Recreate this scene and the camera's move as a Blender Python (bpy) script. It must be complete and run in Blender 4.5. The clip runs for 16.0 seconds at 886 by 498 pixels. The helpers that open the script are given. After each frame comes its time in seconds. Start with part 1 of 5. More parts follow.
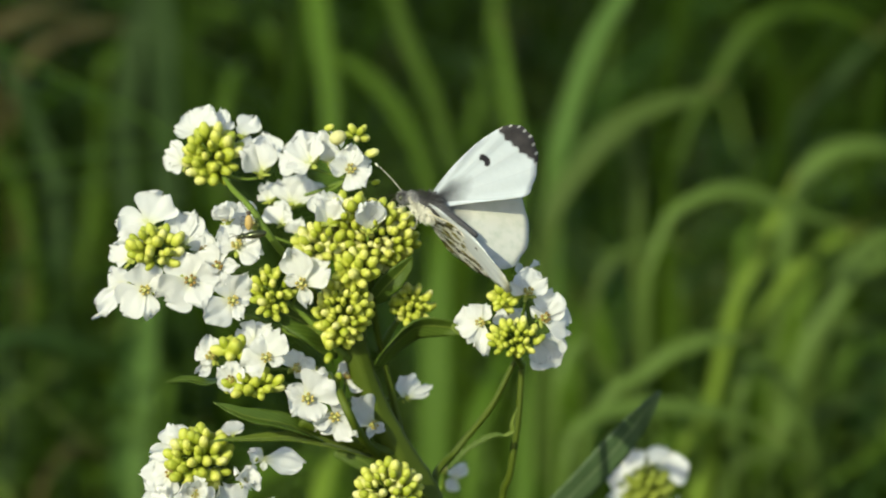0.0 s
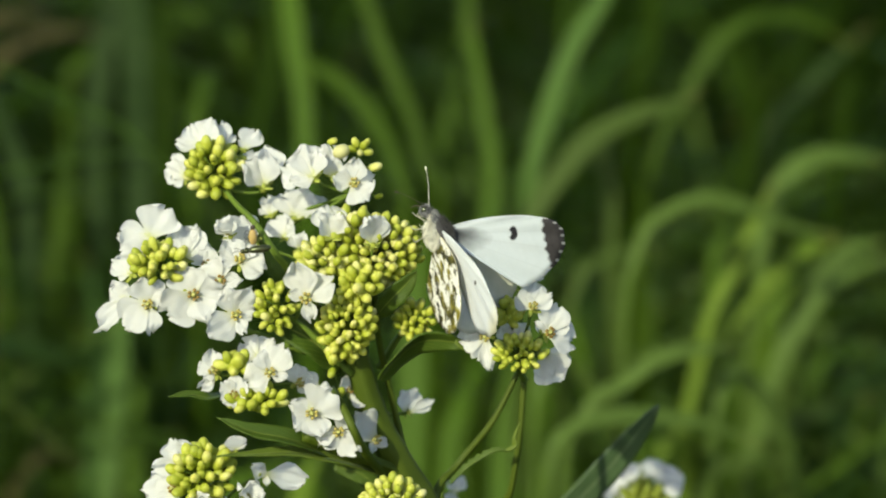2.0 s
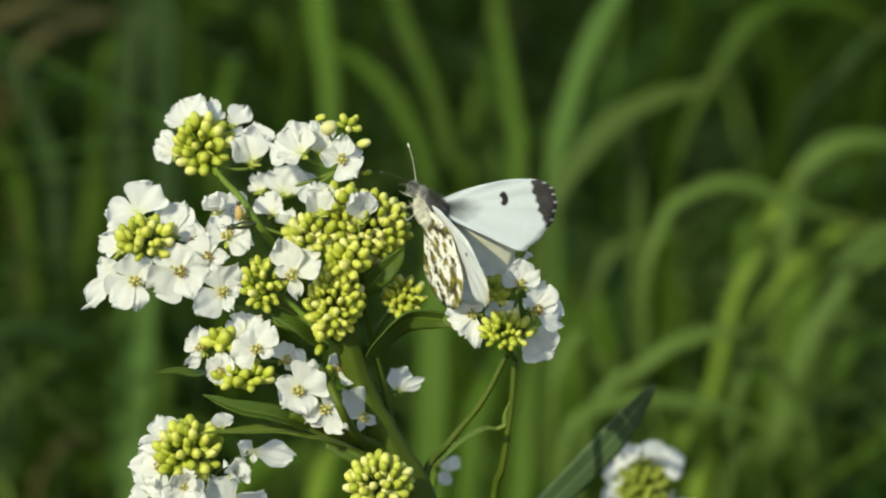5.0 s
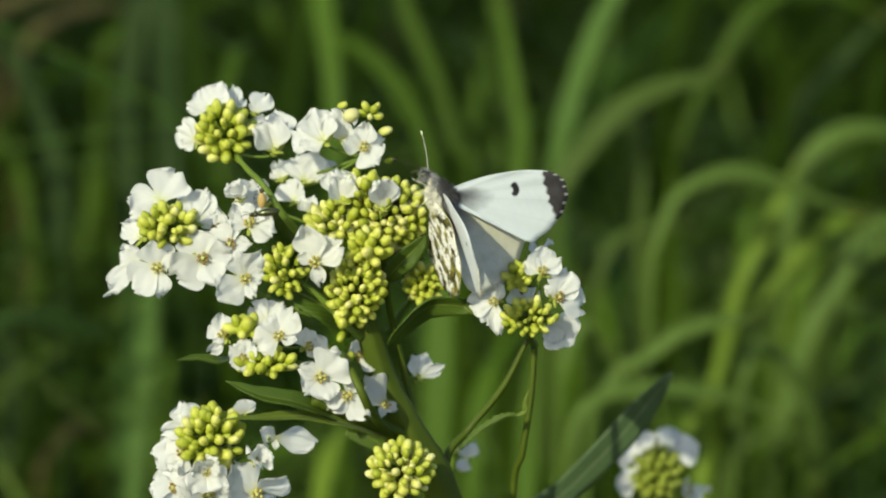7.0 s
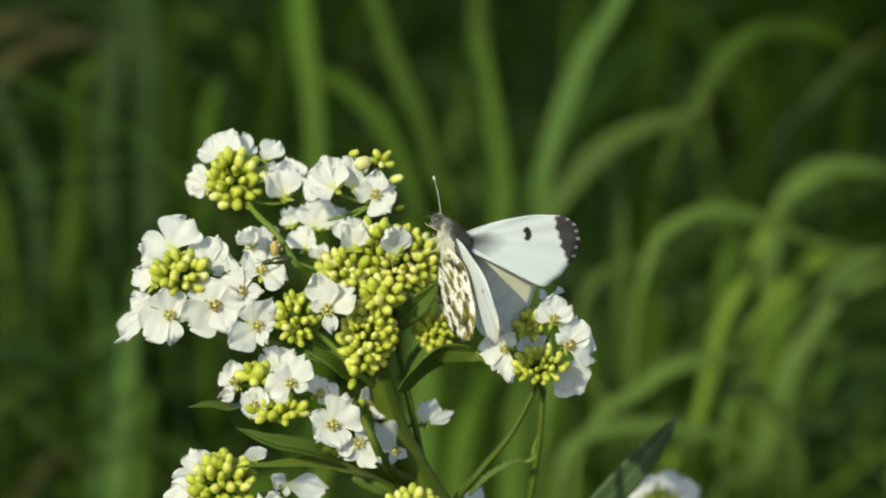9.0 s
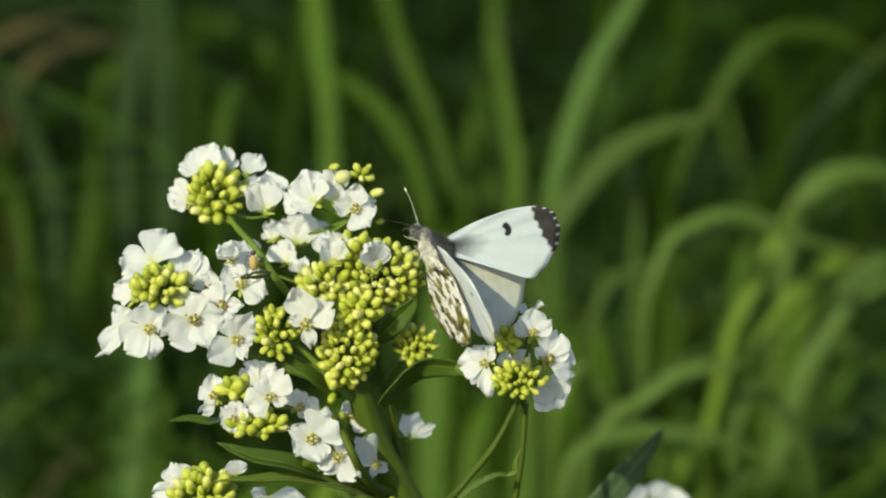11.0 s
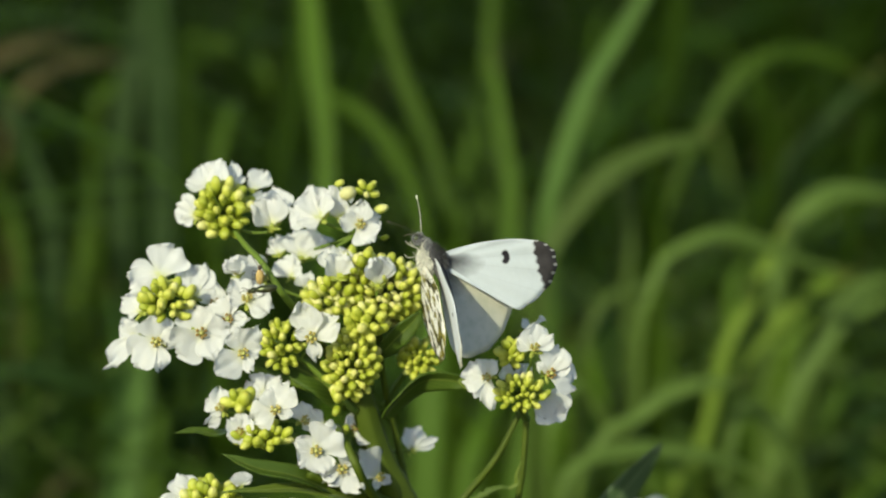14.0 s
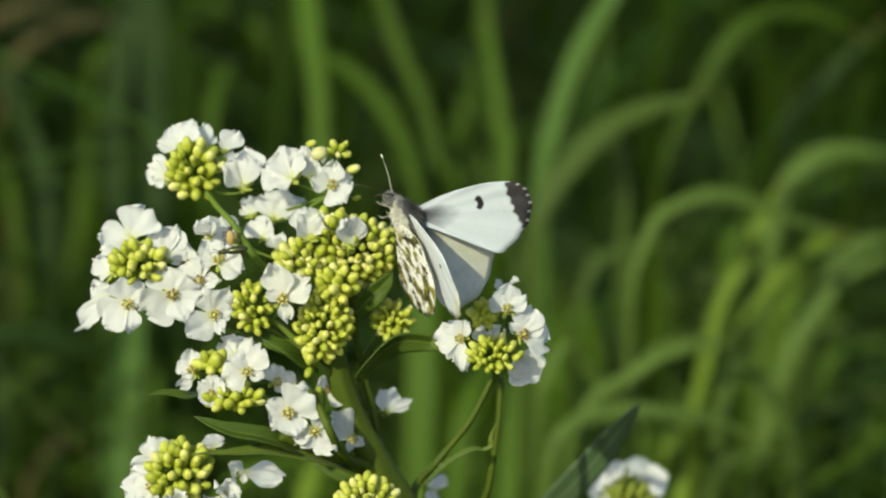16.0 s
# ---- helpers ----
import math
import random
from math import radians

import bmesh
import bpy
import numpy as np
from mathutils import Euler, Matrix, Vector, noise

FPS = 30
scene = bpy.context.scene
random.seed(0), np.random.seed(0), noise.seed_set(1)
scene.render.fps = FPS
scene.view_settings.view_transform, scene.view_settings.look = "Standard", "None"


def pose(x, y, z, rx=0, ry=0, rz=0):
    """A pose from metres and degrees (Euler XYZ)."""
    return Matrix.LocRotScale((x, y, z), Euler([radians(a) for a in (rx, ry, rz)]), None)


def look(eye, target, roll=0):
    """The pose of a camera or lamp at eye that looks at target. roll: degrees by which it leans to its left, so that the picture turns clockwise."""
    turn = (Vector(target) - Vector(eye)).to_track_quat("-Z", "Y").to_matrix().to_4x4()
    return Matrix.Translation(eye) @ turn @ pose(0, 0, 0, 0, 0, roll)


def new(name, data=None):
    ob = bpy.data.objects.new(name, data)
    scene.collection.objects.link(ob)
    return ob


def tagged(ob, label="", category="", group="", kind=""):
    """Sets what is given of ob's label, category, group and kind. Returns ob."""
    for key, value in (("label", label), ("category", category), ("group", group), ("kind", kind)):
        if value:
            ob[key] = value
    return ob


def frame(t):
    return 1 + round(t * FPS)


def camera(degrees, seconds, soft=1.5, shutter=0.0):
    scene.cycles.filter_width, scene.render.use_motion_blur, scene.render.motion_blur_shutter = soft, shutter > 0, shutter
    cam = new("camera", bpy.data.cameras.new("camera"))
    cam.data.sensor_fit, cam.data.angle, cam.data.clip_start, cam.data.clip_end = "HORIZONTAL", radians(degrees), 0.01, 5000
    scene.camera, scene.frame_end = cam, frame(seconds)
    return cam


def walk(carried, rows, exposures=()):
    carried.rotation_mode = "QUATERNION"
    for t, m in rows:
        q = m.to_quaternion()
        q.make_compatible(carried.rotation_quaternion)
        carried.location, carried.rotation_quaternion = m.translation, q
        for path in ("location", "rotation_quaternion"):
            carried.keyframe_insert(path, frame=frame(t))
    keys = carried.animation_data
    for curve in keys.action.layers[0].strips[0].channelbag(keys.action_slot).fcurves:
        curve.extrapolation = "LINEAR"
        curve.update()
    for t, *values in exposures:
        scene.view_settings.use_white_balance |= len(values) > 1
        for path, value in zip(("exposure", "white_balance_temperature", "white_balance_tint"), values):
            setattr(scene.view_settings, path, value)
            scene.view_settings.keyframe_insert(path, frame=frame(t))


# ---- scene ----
cam = camera(20.0, 16.0, 2.1)
PATH = [
    (0.0, (0.01143, -0.46656, 0.66455), (0.00072, -0.00141, 0.54657), -0.55),
    (0.5, (0.00410, -0.46676, 0.66590), (-0.00216, -0.00144, 0.54826), -0.10),
    (1.0, (-0.00012, -0.46696, 0.66709), (-0.00277, -0.00145, 0.55004), -0.14),
    (1.5, (0.00000, -0.46570, 0.66610), (0.00000, 0.00004, 0.54999), -0.00),
    (2.0, (-0.00042, -0.46485, 0.66687), (-0.00035, 0.00045, 0.54902), -0.16),
    (2.5, (0.00132, -0.46580, 0.66675), (0.00008, -0.00068, 0.54818), -0.05),
    (3.0, (0.00372, -0.46498, 0.66611), (0.00178, 0.00010, 0.54739), -0.02),
    (3.5, (0.00608, -0.46468, 0.66524), (0.00261, 0.00019, 0.54572), -0.05),
    (4.0, (0.00956, -0.46335, 0.66600), (0.00136, 0.00133, 0.54600), -0.10),
    (4.5, (0.01426, -0.46248, 0.66323), (0.00226, 0.00239, 0.54424), -0.40),
    (7.0, (0.00705, -0.46487, 0.66303), (-0.00202, -0.00044, 0.54211), -0.27),
    (7.5, (0.00250, -0.46616, 0.66542), (-0.00401, -0.00133, 0.54587), -0.09),
    (8.0, (-0.00223, -0.46815, 0.66822), (-0.00561, -0.00298, 0.54990), -0.07),
    (8.5, (-0.00654, -0.46686, 0.66807), (-0.00522, -0.00129, 0.55127), 0.17),
    (11.0, (0.00880, -0.46423, 0.67252), (-0.00021, 0.00087, 0.55421), -0.17),
    (11.5, (0.00898, -0.46342, 0.67193), (-0.00137, 0.00169, 0.55376), -0.33),
    (12.0, (0.00781, -0.46040, 0.67407), (-0.00059, 0.00393, 0.55272), -0.27),
    (12.5, (0.00483, -0.45890, 0.67471), (0.00071, 0.00524, 0.55239), -0.33),
    (13.0, (0.00590, -0.46483, 0.67387), (0.00338, -0.00006, 0.55392), -0.04),
    (13.5, (0.00448, -0.47150, 0.67205), (0.00019, -0.00558, 0.55672), 0.33),
    (14.0, (0.00568, -0.47187, 0.67293), (-0.00090, -0.00567, 0.55884), 0.16),
    (14.5, (0.00566, -0.47315, 0.67249), (-0.00068, -0.00757, 0.55589), 0.34),
    (15.0, (0.00810, -0.47200, 0.67106), (0.00090, -0.00660, 0.55378), 0.09),
    (15.5, (0.01162, -0.47040, 0.67183), (0.00382, -0.00582, 0.55137), 0.02),
    (16.0, (0.01443, -0.46840, 0.67191), (0.00469, -0.00407, 0.55067), -0.12),
]
walk(cam, [(t, look(eye, target, roll)) for t, eye, target, roll in PATH],
     exposures=[(0.0, 0.46), (1.0, 0.42), (2.5, 0.38), (4.5, 0.35), (8.0, 0.32), (16.0, 0.32)])
# a wide aperture, focused on the flower heads
cam.data.dof.use_dof = True
cam.data.dof.focus_distance = 0.486
cam.data.dof.aperture_fstop = 11.0

# ---- light ----
SUN = Vector((-0.47, -0.70, 0.53)).normalized()
world = bpy.data.worlds.new("sky")
scene.world = world
world.use_nodes = True
sky = world.node_tree.nodes.new("ShaderNodeTexSky")
sky.sky_type, sky.sun_disc = "NISHITA", False
sky.sun_elevation = math.asin(SUN.z)
sky.sun_rotation = math.atan2(SUN.x, SUN.y)
background = world.node_tree.nodes["Background"]
background.inputs["Strength"].default_value = 0.15
world.node_tree.links.new(sky.outputs[0], background.inputs["Color"])
sun = new("sun", bpy.data.lights.new("sun", "SUN"))
sun.data.energy, sun.data.angle, sun.data.color = 3.75, radians(0.53), (0.975, 0.985, 0.745)
sun.matrix_world = look(SUN * 5, (0, 0, 0))
scene.view_settings.use_white_balance = True
scene.view_settings.white_balance_temperature = 6900


# ---- materials ----
class Mat:
    """A node material under construction."""

    def __init__(self, name):
        self.m = bpy.data.materials.new(name)
        self.m.use_nodes = True
        self.t = self.m.node_tree
        self.bsdf = self.t.nodes["Principled BSDF"]
        self.out = self.t.nodes["Material Output"]

    def n(self, kind, **kw):
        node = self.t.nodes.new(kind)
        for k, v in kw.items():
            if k == "op":
                node.operation = v
            elif k == "scale":
                node.inputs["Scale"].default_value = v
            elif k == "detail":
                node.inputs["Detail"].default_value = v
        return node

    def link(self, a, b):
        self.t.links.new(a, b)

    def value(self, op, a, b=0.0, clamp=False):
        node = self.t.nodes.new("ShaderNodeMath")
        node.operation, node.use_clamp = op, clamp
        for i, v in enumerate((a, b)):
            if isinstance(v, (int, float)):
                node.inputs[i].default_value = v
            else:
                self.link(v, node.inputs[i])
        return node.outputs[0]

    def ramp(self, fac, stops):
        node = self.t.nodes.new("ShaderNodeValToRGB")
        el = node.color_ramp.elements
        while len(el) < len(stops):
            el.new(0.5)
        for e, (p, col) in zip(el, stops):
            e.position, e.color = p, (*col, 1)
        self.link(fac, node.inputs[0])
        return node.outputs[0]

    def mix(self, fac, a, b, blend="MIX"):
        node = self.t.nodes.new("ShaderNodeMix")
        node.data_type, node.blend_type = "RGBA", blend
        for sock, v in ((node.inputs[0], fac), (node.inputs[6], a), (node.inputs[7], b)):
            if isinstance(v, tuple):
                sock.default_value = (*v, 1)
            elif isinstance(v, (int, float)):
                sock.default_value = v
            else:
                self.link(v, sock)
        return node.outputs[2]

    def noise(self, scale, detail=3.0, coord=None):
        node = self.t.nodes.new("ShaderNodeTexNoise")
        node.inputs["Scale"].default_value, node.inputs["Detail"].default_value = scale, detail
        if coord is None:
            tc = self.t.nodes.new("ShaderNodeTexCoord")
            coord = tc.outputs["Object"]
        self.link(coord, node.inputs["Vector"])
        return node.outputs[0]

    def uv(self, name):
        node = self.t.nodes.new("ShaderNodeUVMap")
        node.uv_map = name
        sep = self.t.nodes.new("ShaderNodeSeparateXYZ")
        self.link(node.outputs[0], sep.inputs[0])
        return sep.outputs[0], sep.outputs[1], node.outputs[0]

    def random(self):
        return self.t.nodes.new("ShaderNodeObjectInfo").outputs["Random"]

    def island(self):
        return self.t.nodes.new("ShaderNodeNewGeometry").outputs["Random Per Island"]

    def bump(self, height, strength=0.3, distance=0.0002):
        node = self.t.nodes.new("ShaderNodeBump")
        node.inputs["Strength"].default_value, node.inputs["Distance"].default_value = strength, distance
        self.link(height, node.inputs["Height"])
        self.link(node.outputs[0], self.bsdf.inputs["Normal"])

    def finish(self, colour, rough=0.6, translucent=0.0, glow_colour=None, spec=0.3):
        if isinstance(colour, tuple):
            self.bsdf.inputs["Base Color"].default_value = (*colour, 1)
        else:
            self.link(colour, self.bsdf.inputs["Base Color"])
        self.bsdf.inputs["Roughness"].default_value = rough
        self.bsdf.inputs["Specular IOR Level"].default_value = spec
        if translucent:
            thin = self.t.nodes.new("ShaderNodeBsdfTranslucent")
            source = colour if glow_colour is None else glow_colour
            if isinstance(source, tuple):
                thin.inputs[0].default_value = (*source, 1)
            else:
                self.link(source, thin.inputs[0])
            blend = self.t.nodes.new("ShaderNodeMixShader")
            blend.inputs[0].default_value = translucent
            self.link(self.bsdf.outputs[0], blend.inputs[1])
            self.link(thin.outputs[0], blend.inputs[2])
            self.link(blend.outputs[0], self.out.inputs["Surface"])
        return self.m


def petal_material():
    m = Mat("white_petal")
    across, along, uv = m.uv("UVMap")
    veins = m.value("MULTIPLY", m.value("SINE", m.value("MULTIPLY", across, 42.0)), 0.5)
    grain = m.noise(900.0, 3)
    base = m.ramp(along, [(0.0, (0.62, 0.66, 0.28)), (0.14, (0.74, 0.75, 0.62)), (0.32, (0.745, 0.755, 0.725)), (1.0, (0.755, 0.765, 0.745))])
    col = m.mix(m.value("MULTIPLY", grain, 0.18), base, (0.84, 0.84, 0.82))
    m.bump(m.value("ADD", veins, m.value("MULTIPLY", grain, 1.5)), 0.25, 0.00008)
    return m.finish(col, 0.6, 0.50, spec=0.12)


def bud_material():
    m = Mat("bud_skin")
    across, along, uv = m.uv("UVMap")
    base = m.ramp(m.random(), [(0.0, (0.35, 0.41, 0.032)), (0.45, (0.50, 0.545, 0.056)), (0.8, (0.62, 0.635, 0.11)), (1.0, (0.72, 0.71, 0.24))])
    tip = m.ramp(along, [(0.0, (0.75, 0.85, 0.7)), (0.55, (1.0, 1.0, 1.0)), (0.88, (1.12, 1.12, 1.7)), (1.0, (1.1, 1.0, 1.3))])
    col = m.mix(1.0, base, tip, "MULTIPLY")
    spots = m.noise(1400.0, 2)
    col = m.mix(m.value("MULTIPLY", spots, 0.25), col, (0.30, 0.36, 0.03))
    m.bump(m.value("ADD", m.value("SINE", m.value("MULTIPLY", across, 25.13)), spots), 0.3, 0.0001)
    return m.finish(col, 0.42, 0.32, spec=0.35)


def green_material(name, dark, light, rib, rough=0.45, translucent=0.35, fine=500.0):
    """Leaf skin: paler midrib, side veins, two scales of mottling."""
    m = Mat(name)
    across, along, uv = m.uv("UVMap")
    off = m.value("ABSOLUTE", m.value("SUBTRACT", across, 0.5))
    patches = m.noise(fine * 0.12, 2)
    grain = m.noise(fine, 3)
    col = m.mix(patches, dark, light)
    col = m.mix(m.value("MULTIPLY", grain, 0.35), col, tuple(0.6 * c for c in dark))
    vein = m.value("SINE", m.value("MULTIPLY", m.value("SUBTRACT", m.value("MULTIPLY", along, 9.0), m.value("MULTIPLY", off, 7.0)), 6.283))
    vein = m.value("MULTIPLY", m.value("SUBTRACT", vein, 0.82, True), 2.2)
    col = m.mix(vein, col, rib)
    middle = m.value("MULTIPLY", m.value("SUBTRACT", 0.045, off, True), 24.0, True)
    col = m.mix(middle, col, rib)
    m.bump(m.value("ADD", m.value("MULTIPLY", grain, 0.7), m.value("MULTIPLY", vein, -0.8)), 0.35, 0.0002)
    return m.finish(col, rough, translucent, spec=0.35)


def grass_material(name, dark, light, translucent=0.4, spec=0.14):
    m = Mat(name)
    across, along, uv = m.uv("UVMap")
    stripes = m.value("MULTIPLY", m.value("ADD", m.value("SINE", m.value("MULTIPLY", across, 60.0)), 1.0), 0.5)
    tone = m.value("MULTIPLY", m.value("ADD", m.island(), m.noise(14.0, 2)), 0.5)
    col = m.mix(tone, dark, light)
    col = m.mix(m.value("MULTIPLY", stripes, 0.25), col, tuple(0.55 * c for c in dark))
    col = m.mix(m.value("MULTIPLY", m.value("SUBTRACT", along, 0.9, True), 5.0), col, (0.20, 0.16, 0.06))
    m.bump(stripes, 0.3, 0.0003)
    return m.finish(col, 0.55, translucent, spec=spec)


def stem_material(name, dark, light):
    m = Mat(name)
    grain = m.noise(700.0, 3)
    col = m.mix(m.noise(90.0, 2), dark, light)
    col = m.mix(m.value("MULTIPLY", grain, 0.3), col, tuple(0.6 * c for c in dark))
    m.bump(grain, 0.3, 0.0002)
    return m.finish(col, 0.6, 0.0, spec=0.2)


def plain_material(name, a, b, scale, rough=0.5, translucent=0.0, spec=0.3, metal=0.0):
    m = Mat(name)
    grain = m.noise(scale, 4)
    m.bump(grain, 0.3, 0.0001)
    m.bsdf.inputs["Metallic"].default_value = metal
    return m.finish(m.mix(grain, a, b), rough, translucent, spec=spec)


def forewing_top():
    """White, dusky at the root, with a black crescent spot and a black tip with pale fringe checks."""
    m = Mat("forewing_top")
    a, o, uv = m.uv("plan")
    turn, reach, polar = m.uv("polar")
    wob = m.noise(260.0, 3, None)
    base = m.mix(m.noise(700.0, 2), (0.56, 0.615, 0.64), (0.51, 0.565, 0.595))
    # veins: faint rays from the root
    ray = m.value("SINE", m.value("MULTIPLY", turn, 58.0))
    ray = m.value("MULTIPLY", m.value("SUBTRACT", ray, 0.93, True), 6.0)
    col = m.mix(m.value("MULTIPLY", ray, 0.5), base, (0.42, 0.46, 0.48))
    dusk = m.value("SUBTRACT", 1.75, m.value("MULTIPLY", m.value("ADD", reach, m.value("MULTIPLY", wob, 0.22)), 3.6), True)
    col = m.mix(dusk, col, (0.030, 0.032, 0.038))
    # crescent spot near the middle of the cell
    da, do = m.value("SUBTRACT", a, 0.466), m.value("SUBTRACT", o, 0.393)
    d1 = m.value("SQRT", m.value("ADD", m.value("POWER", m.value("MULTIPLY", da, 0.62), 2.0), m.value("POWER", do, 2.0)))
    d1 = m.value("ADD", d1, m.value("MULTIPLY", m.value("SUBTRACT", wob, 0.5), 0.02))
    spot = m.value("MULTIPLY", m.value("SUBTRACT", 0.030, d1, True), 150.0, True)
    bite = m.value("SQRT", m.value("ADD", m.value("POWER", m.value("MULTIPLY", m.value("ADD", da, 0.004), 0.8), 2.0), m.value("POWER", m.value("ADD", do, 0.026), 2.0)))
    spot = m.value("MULTIPLY", spot, m.value("MULTIPLY", m.value("SUBTRACT", bite, 0.012, True), 140.0, True))
    col = m.mix(spot, col, (0.020, 0.018, 0.022))
    # tip
    edge = m.value("ADD", o, m.value("MULTIPLY", m.value("SUBTRACT", wob, 0.5), 0.10))
    edge = m.value("ADD", edge, m.value("MULTIPLY", m.value("SINE", m.value("MULTIPLY", a, 110.0)), 0.006))
    edge = m.value("ADD", edge, m.value("MULTIPLY", m.value("SUBTRACT", a, 0.5), 0.16))
    tip = m.value("MULTIPLY", m.value("SUBTRACT", edge, 0.555, True), 60.0, True)
    dark = m.mix(m.noise(900.0, 3), (0.022, 0.021, 0.023), (0.066, 0.060, 0.060))
    col = m.mix(tip, col, dark)
    check = m.value("MULTIPLY", m.value("SUBTRACT", m.value("SINE", m.value("MULTIPLY", turn, 150.0)), 0.45, True), 4.0, True)
    rim = m.value("MULTIPLY", m.value("SUBTRACT", reach, 0.965, True), 80.0, True)
    col = m.mix(m.value("MULTIPLY", m.value("MULTIPLY", check, rim), 0.6), col, (0.70, 0.70, 0.66))
    m.bump(m.value("ADD", m.value("MULTIPLY", ray, 1.0), m.noise(1500.0, 2)), 0.3, 0.0001)
    return m.finish(col, 0.6, 0.22, spec=0.2)


def forewing_under():
    m = Mat("forewing_under")
    a, o, uv = m.uv("plan")
    turn, reach, polar = m.uv("polar")
    wob = m.noise(260.0, 3)
    base = m.mix(m.noise(700.0, 2), (0.66, 0.70, 0.73), (0.60, 0.64, 0.67))
    da, do = m.value("SUBTRACT", a, 0.466), m.value("SUBTRACT", o, 0.393)
    d1 = m.value("SQRT", m.value("ADD", m.value("POWER", m.value("MULTIPLY", da, 0.7), 2.0), m.value("POWER", do, 2.0)))
    spot = m.value("MULTIPLY", m.value("SUBTRACT", 0.015, d1, True), 160.0, True)
    col = m.mix(spot, base, (0.05, 0.05, 0.05))
    tip = m.value("MULTIPLY", m.value("SUBTRACT", m.value("ADD", o, m.value("MULTIPLY", wob, 0.1)), 0.63, True), 9.0, True)
    col = m.mix(m.value("MULTIPLY", tip, 0.75), col, (0.58, 0.56, 0.34))
    ray = m.value("MULTIPLY", m.value("SUBTRACT", m.value("SINE", m.value("MULTIPLY", turn, 58.0)), 0.93, True), 6.0)
    col = m.mix(m.value("MULTIPLY", ray, 0.5), col, (0.62, 0.60, 0.45))
    m.bump(m.noise(1500.0, 2), 0.3, 0.0001)
    return m.finish(col, 0.6, 0.22, spec=0.2)


def hindwing_top():
    m = Mat("hindwing_top")
    a, o, uv = m.uv("plan")
    turn, reach, polar = m.uv("polar")
    cloud = m.noise(200.0, 3)
    base = m.mix(cloud, (0.62, 0.63, 0.58), (0.56, 0.57, 0.50))
    show = m.t.nodes.new("ShaderNodeTexNoise")
    show.inputs["Scale"].default_value, show.inputs["Detail"].default_value = 15.0, 5.0
    m.link(uv, show.inputs["Vector"])
    base = m.mix(m.value("MULTIPLY", m.value("SUBTRACT", show.outputs[0], 0.46, True), 4.0, True), base, (0.47, 0.51, 0.44))
    lead = m.value("MULTIPLY", m.value("SUBTRACT", 0.58, turn, True), 4.0, True)
    col = m.mix(m.value("MULTIPLY", lead, 0.85), base, (0.70, 0.63, 0.40))
    dusk = m.value("SUBTRACT", 1.7, m.value("MULTIPLY", m.value("ADD", reach, m.value("MULTIPLY", cloud, 0.3)), 3.2), True)
    col = m.mix(dusk, col, (0.035, 0.036, 0.042))
    ray = m.value("MULTIPLY", m.value("SUBTRACT", m.value("SINE", m.value("MULTIPLY", turn, 50.0)), 0.93, True), 6.0)
    col = m.mix(m.value("MULTIPLY", ray, 0.45), col, (0.62, 0.62, 0.55))
    m.bump(m.value("ADD", ray, m.noise(1500.0, 2)), 0.3, 0.0001)
    return m.finish(col, 0.6, 0.20, spec=0.2)


def hindwing_under():
    """White marbled with moss green, made of black and yellow scales."""
    m = Mat("hindwing_under")
    a, o, uv = m.uv("plan")
    turn, reach, polar = m.uv("polar")
    warp = m.t.nodes.new("ShaderNodeTexVoronoi")
    warp.feature = "SMOOTH_F1"
    warp.inputs["Scale"].default_value = 11.0
    bent = m.t.nodes.new("ShaderNodeTexNoise")
    bent.inputs["Scale"].default_value, bent.inputs["Detail"].default_value = 12.0, 6.0
    m.link(uv, bent.inputs["Vector"])
    m.link(uv, warp.inputs["Vector"])
    field = m.value("ADD", m.value("MULTIPLY", bent.outputs[0], 1.5), m.value("MULTIPLY", warp.outputs[0], 0.35))
    field = m.value("ADD", field, m.value("MULTIPLY", m.value("SUBTRACT", m.noise(2200.0, 2), 0.5), 0.45))
    patch = m.value("MULTIPLY", m.value("SUBTRACT", field, 0.84), 9.0, True)
    moss = m.mix(m.value("MULTIPLY", m.value("SUBTRACT", m.noise(420.0, 4), 0.44, True), 5.0, True), (0.022, 0.024, 0.010), (0.30, 0.27, 0.045))
    col = m.mix(patch, (0.82, 0.82, 0.78), moss)
    root = m.value("SUBTRACT", 1.0, m.value("MULTIPLY", reach, 4.5), True)
    col = m.mix(m.value("MULTIPLY", root, 0.8), col, (0.62, 0.55, 0.22))
    m.bump(m.noise(1500.0, 2), 0.3, 0.0001)
    return m.finish(col, 0.65, 0.15, spec=0.2)


def soil_material():
    m = Mat("soil")
    big, small = m.noise(1.3, 4), m.noise(45.0, 6)
    col = m.mix(big, (0.016, 0.026, 0.006), (0.030, 0.036, 0.012))
    col = m.mix(m.value("MULTIPLY", small, 0.6), col, (0.024, 0.028, 0.012))
    m.bump(small, 0.6, 0.01)
    return m.finish(col, 0.9)


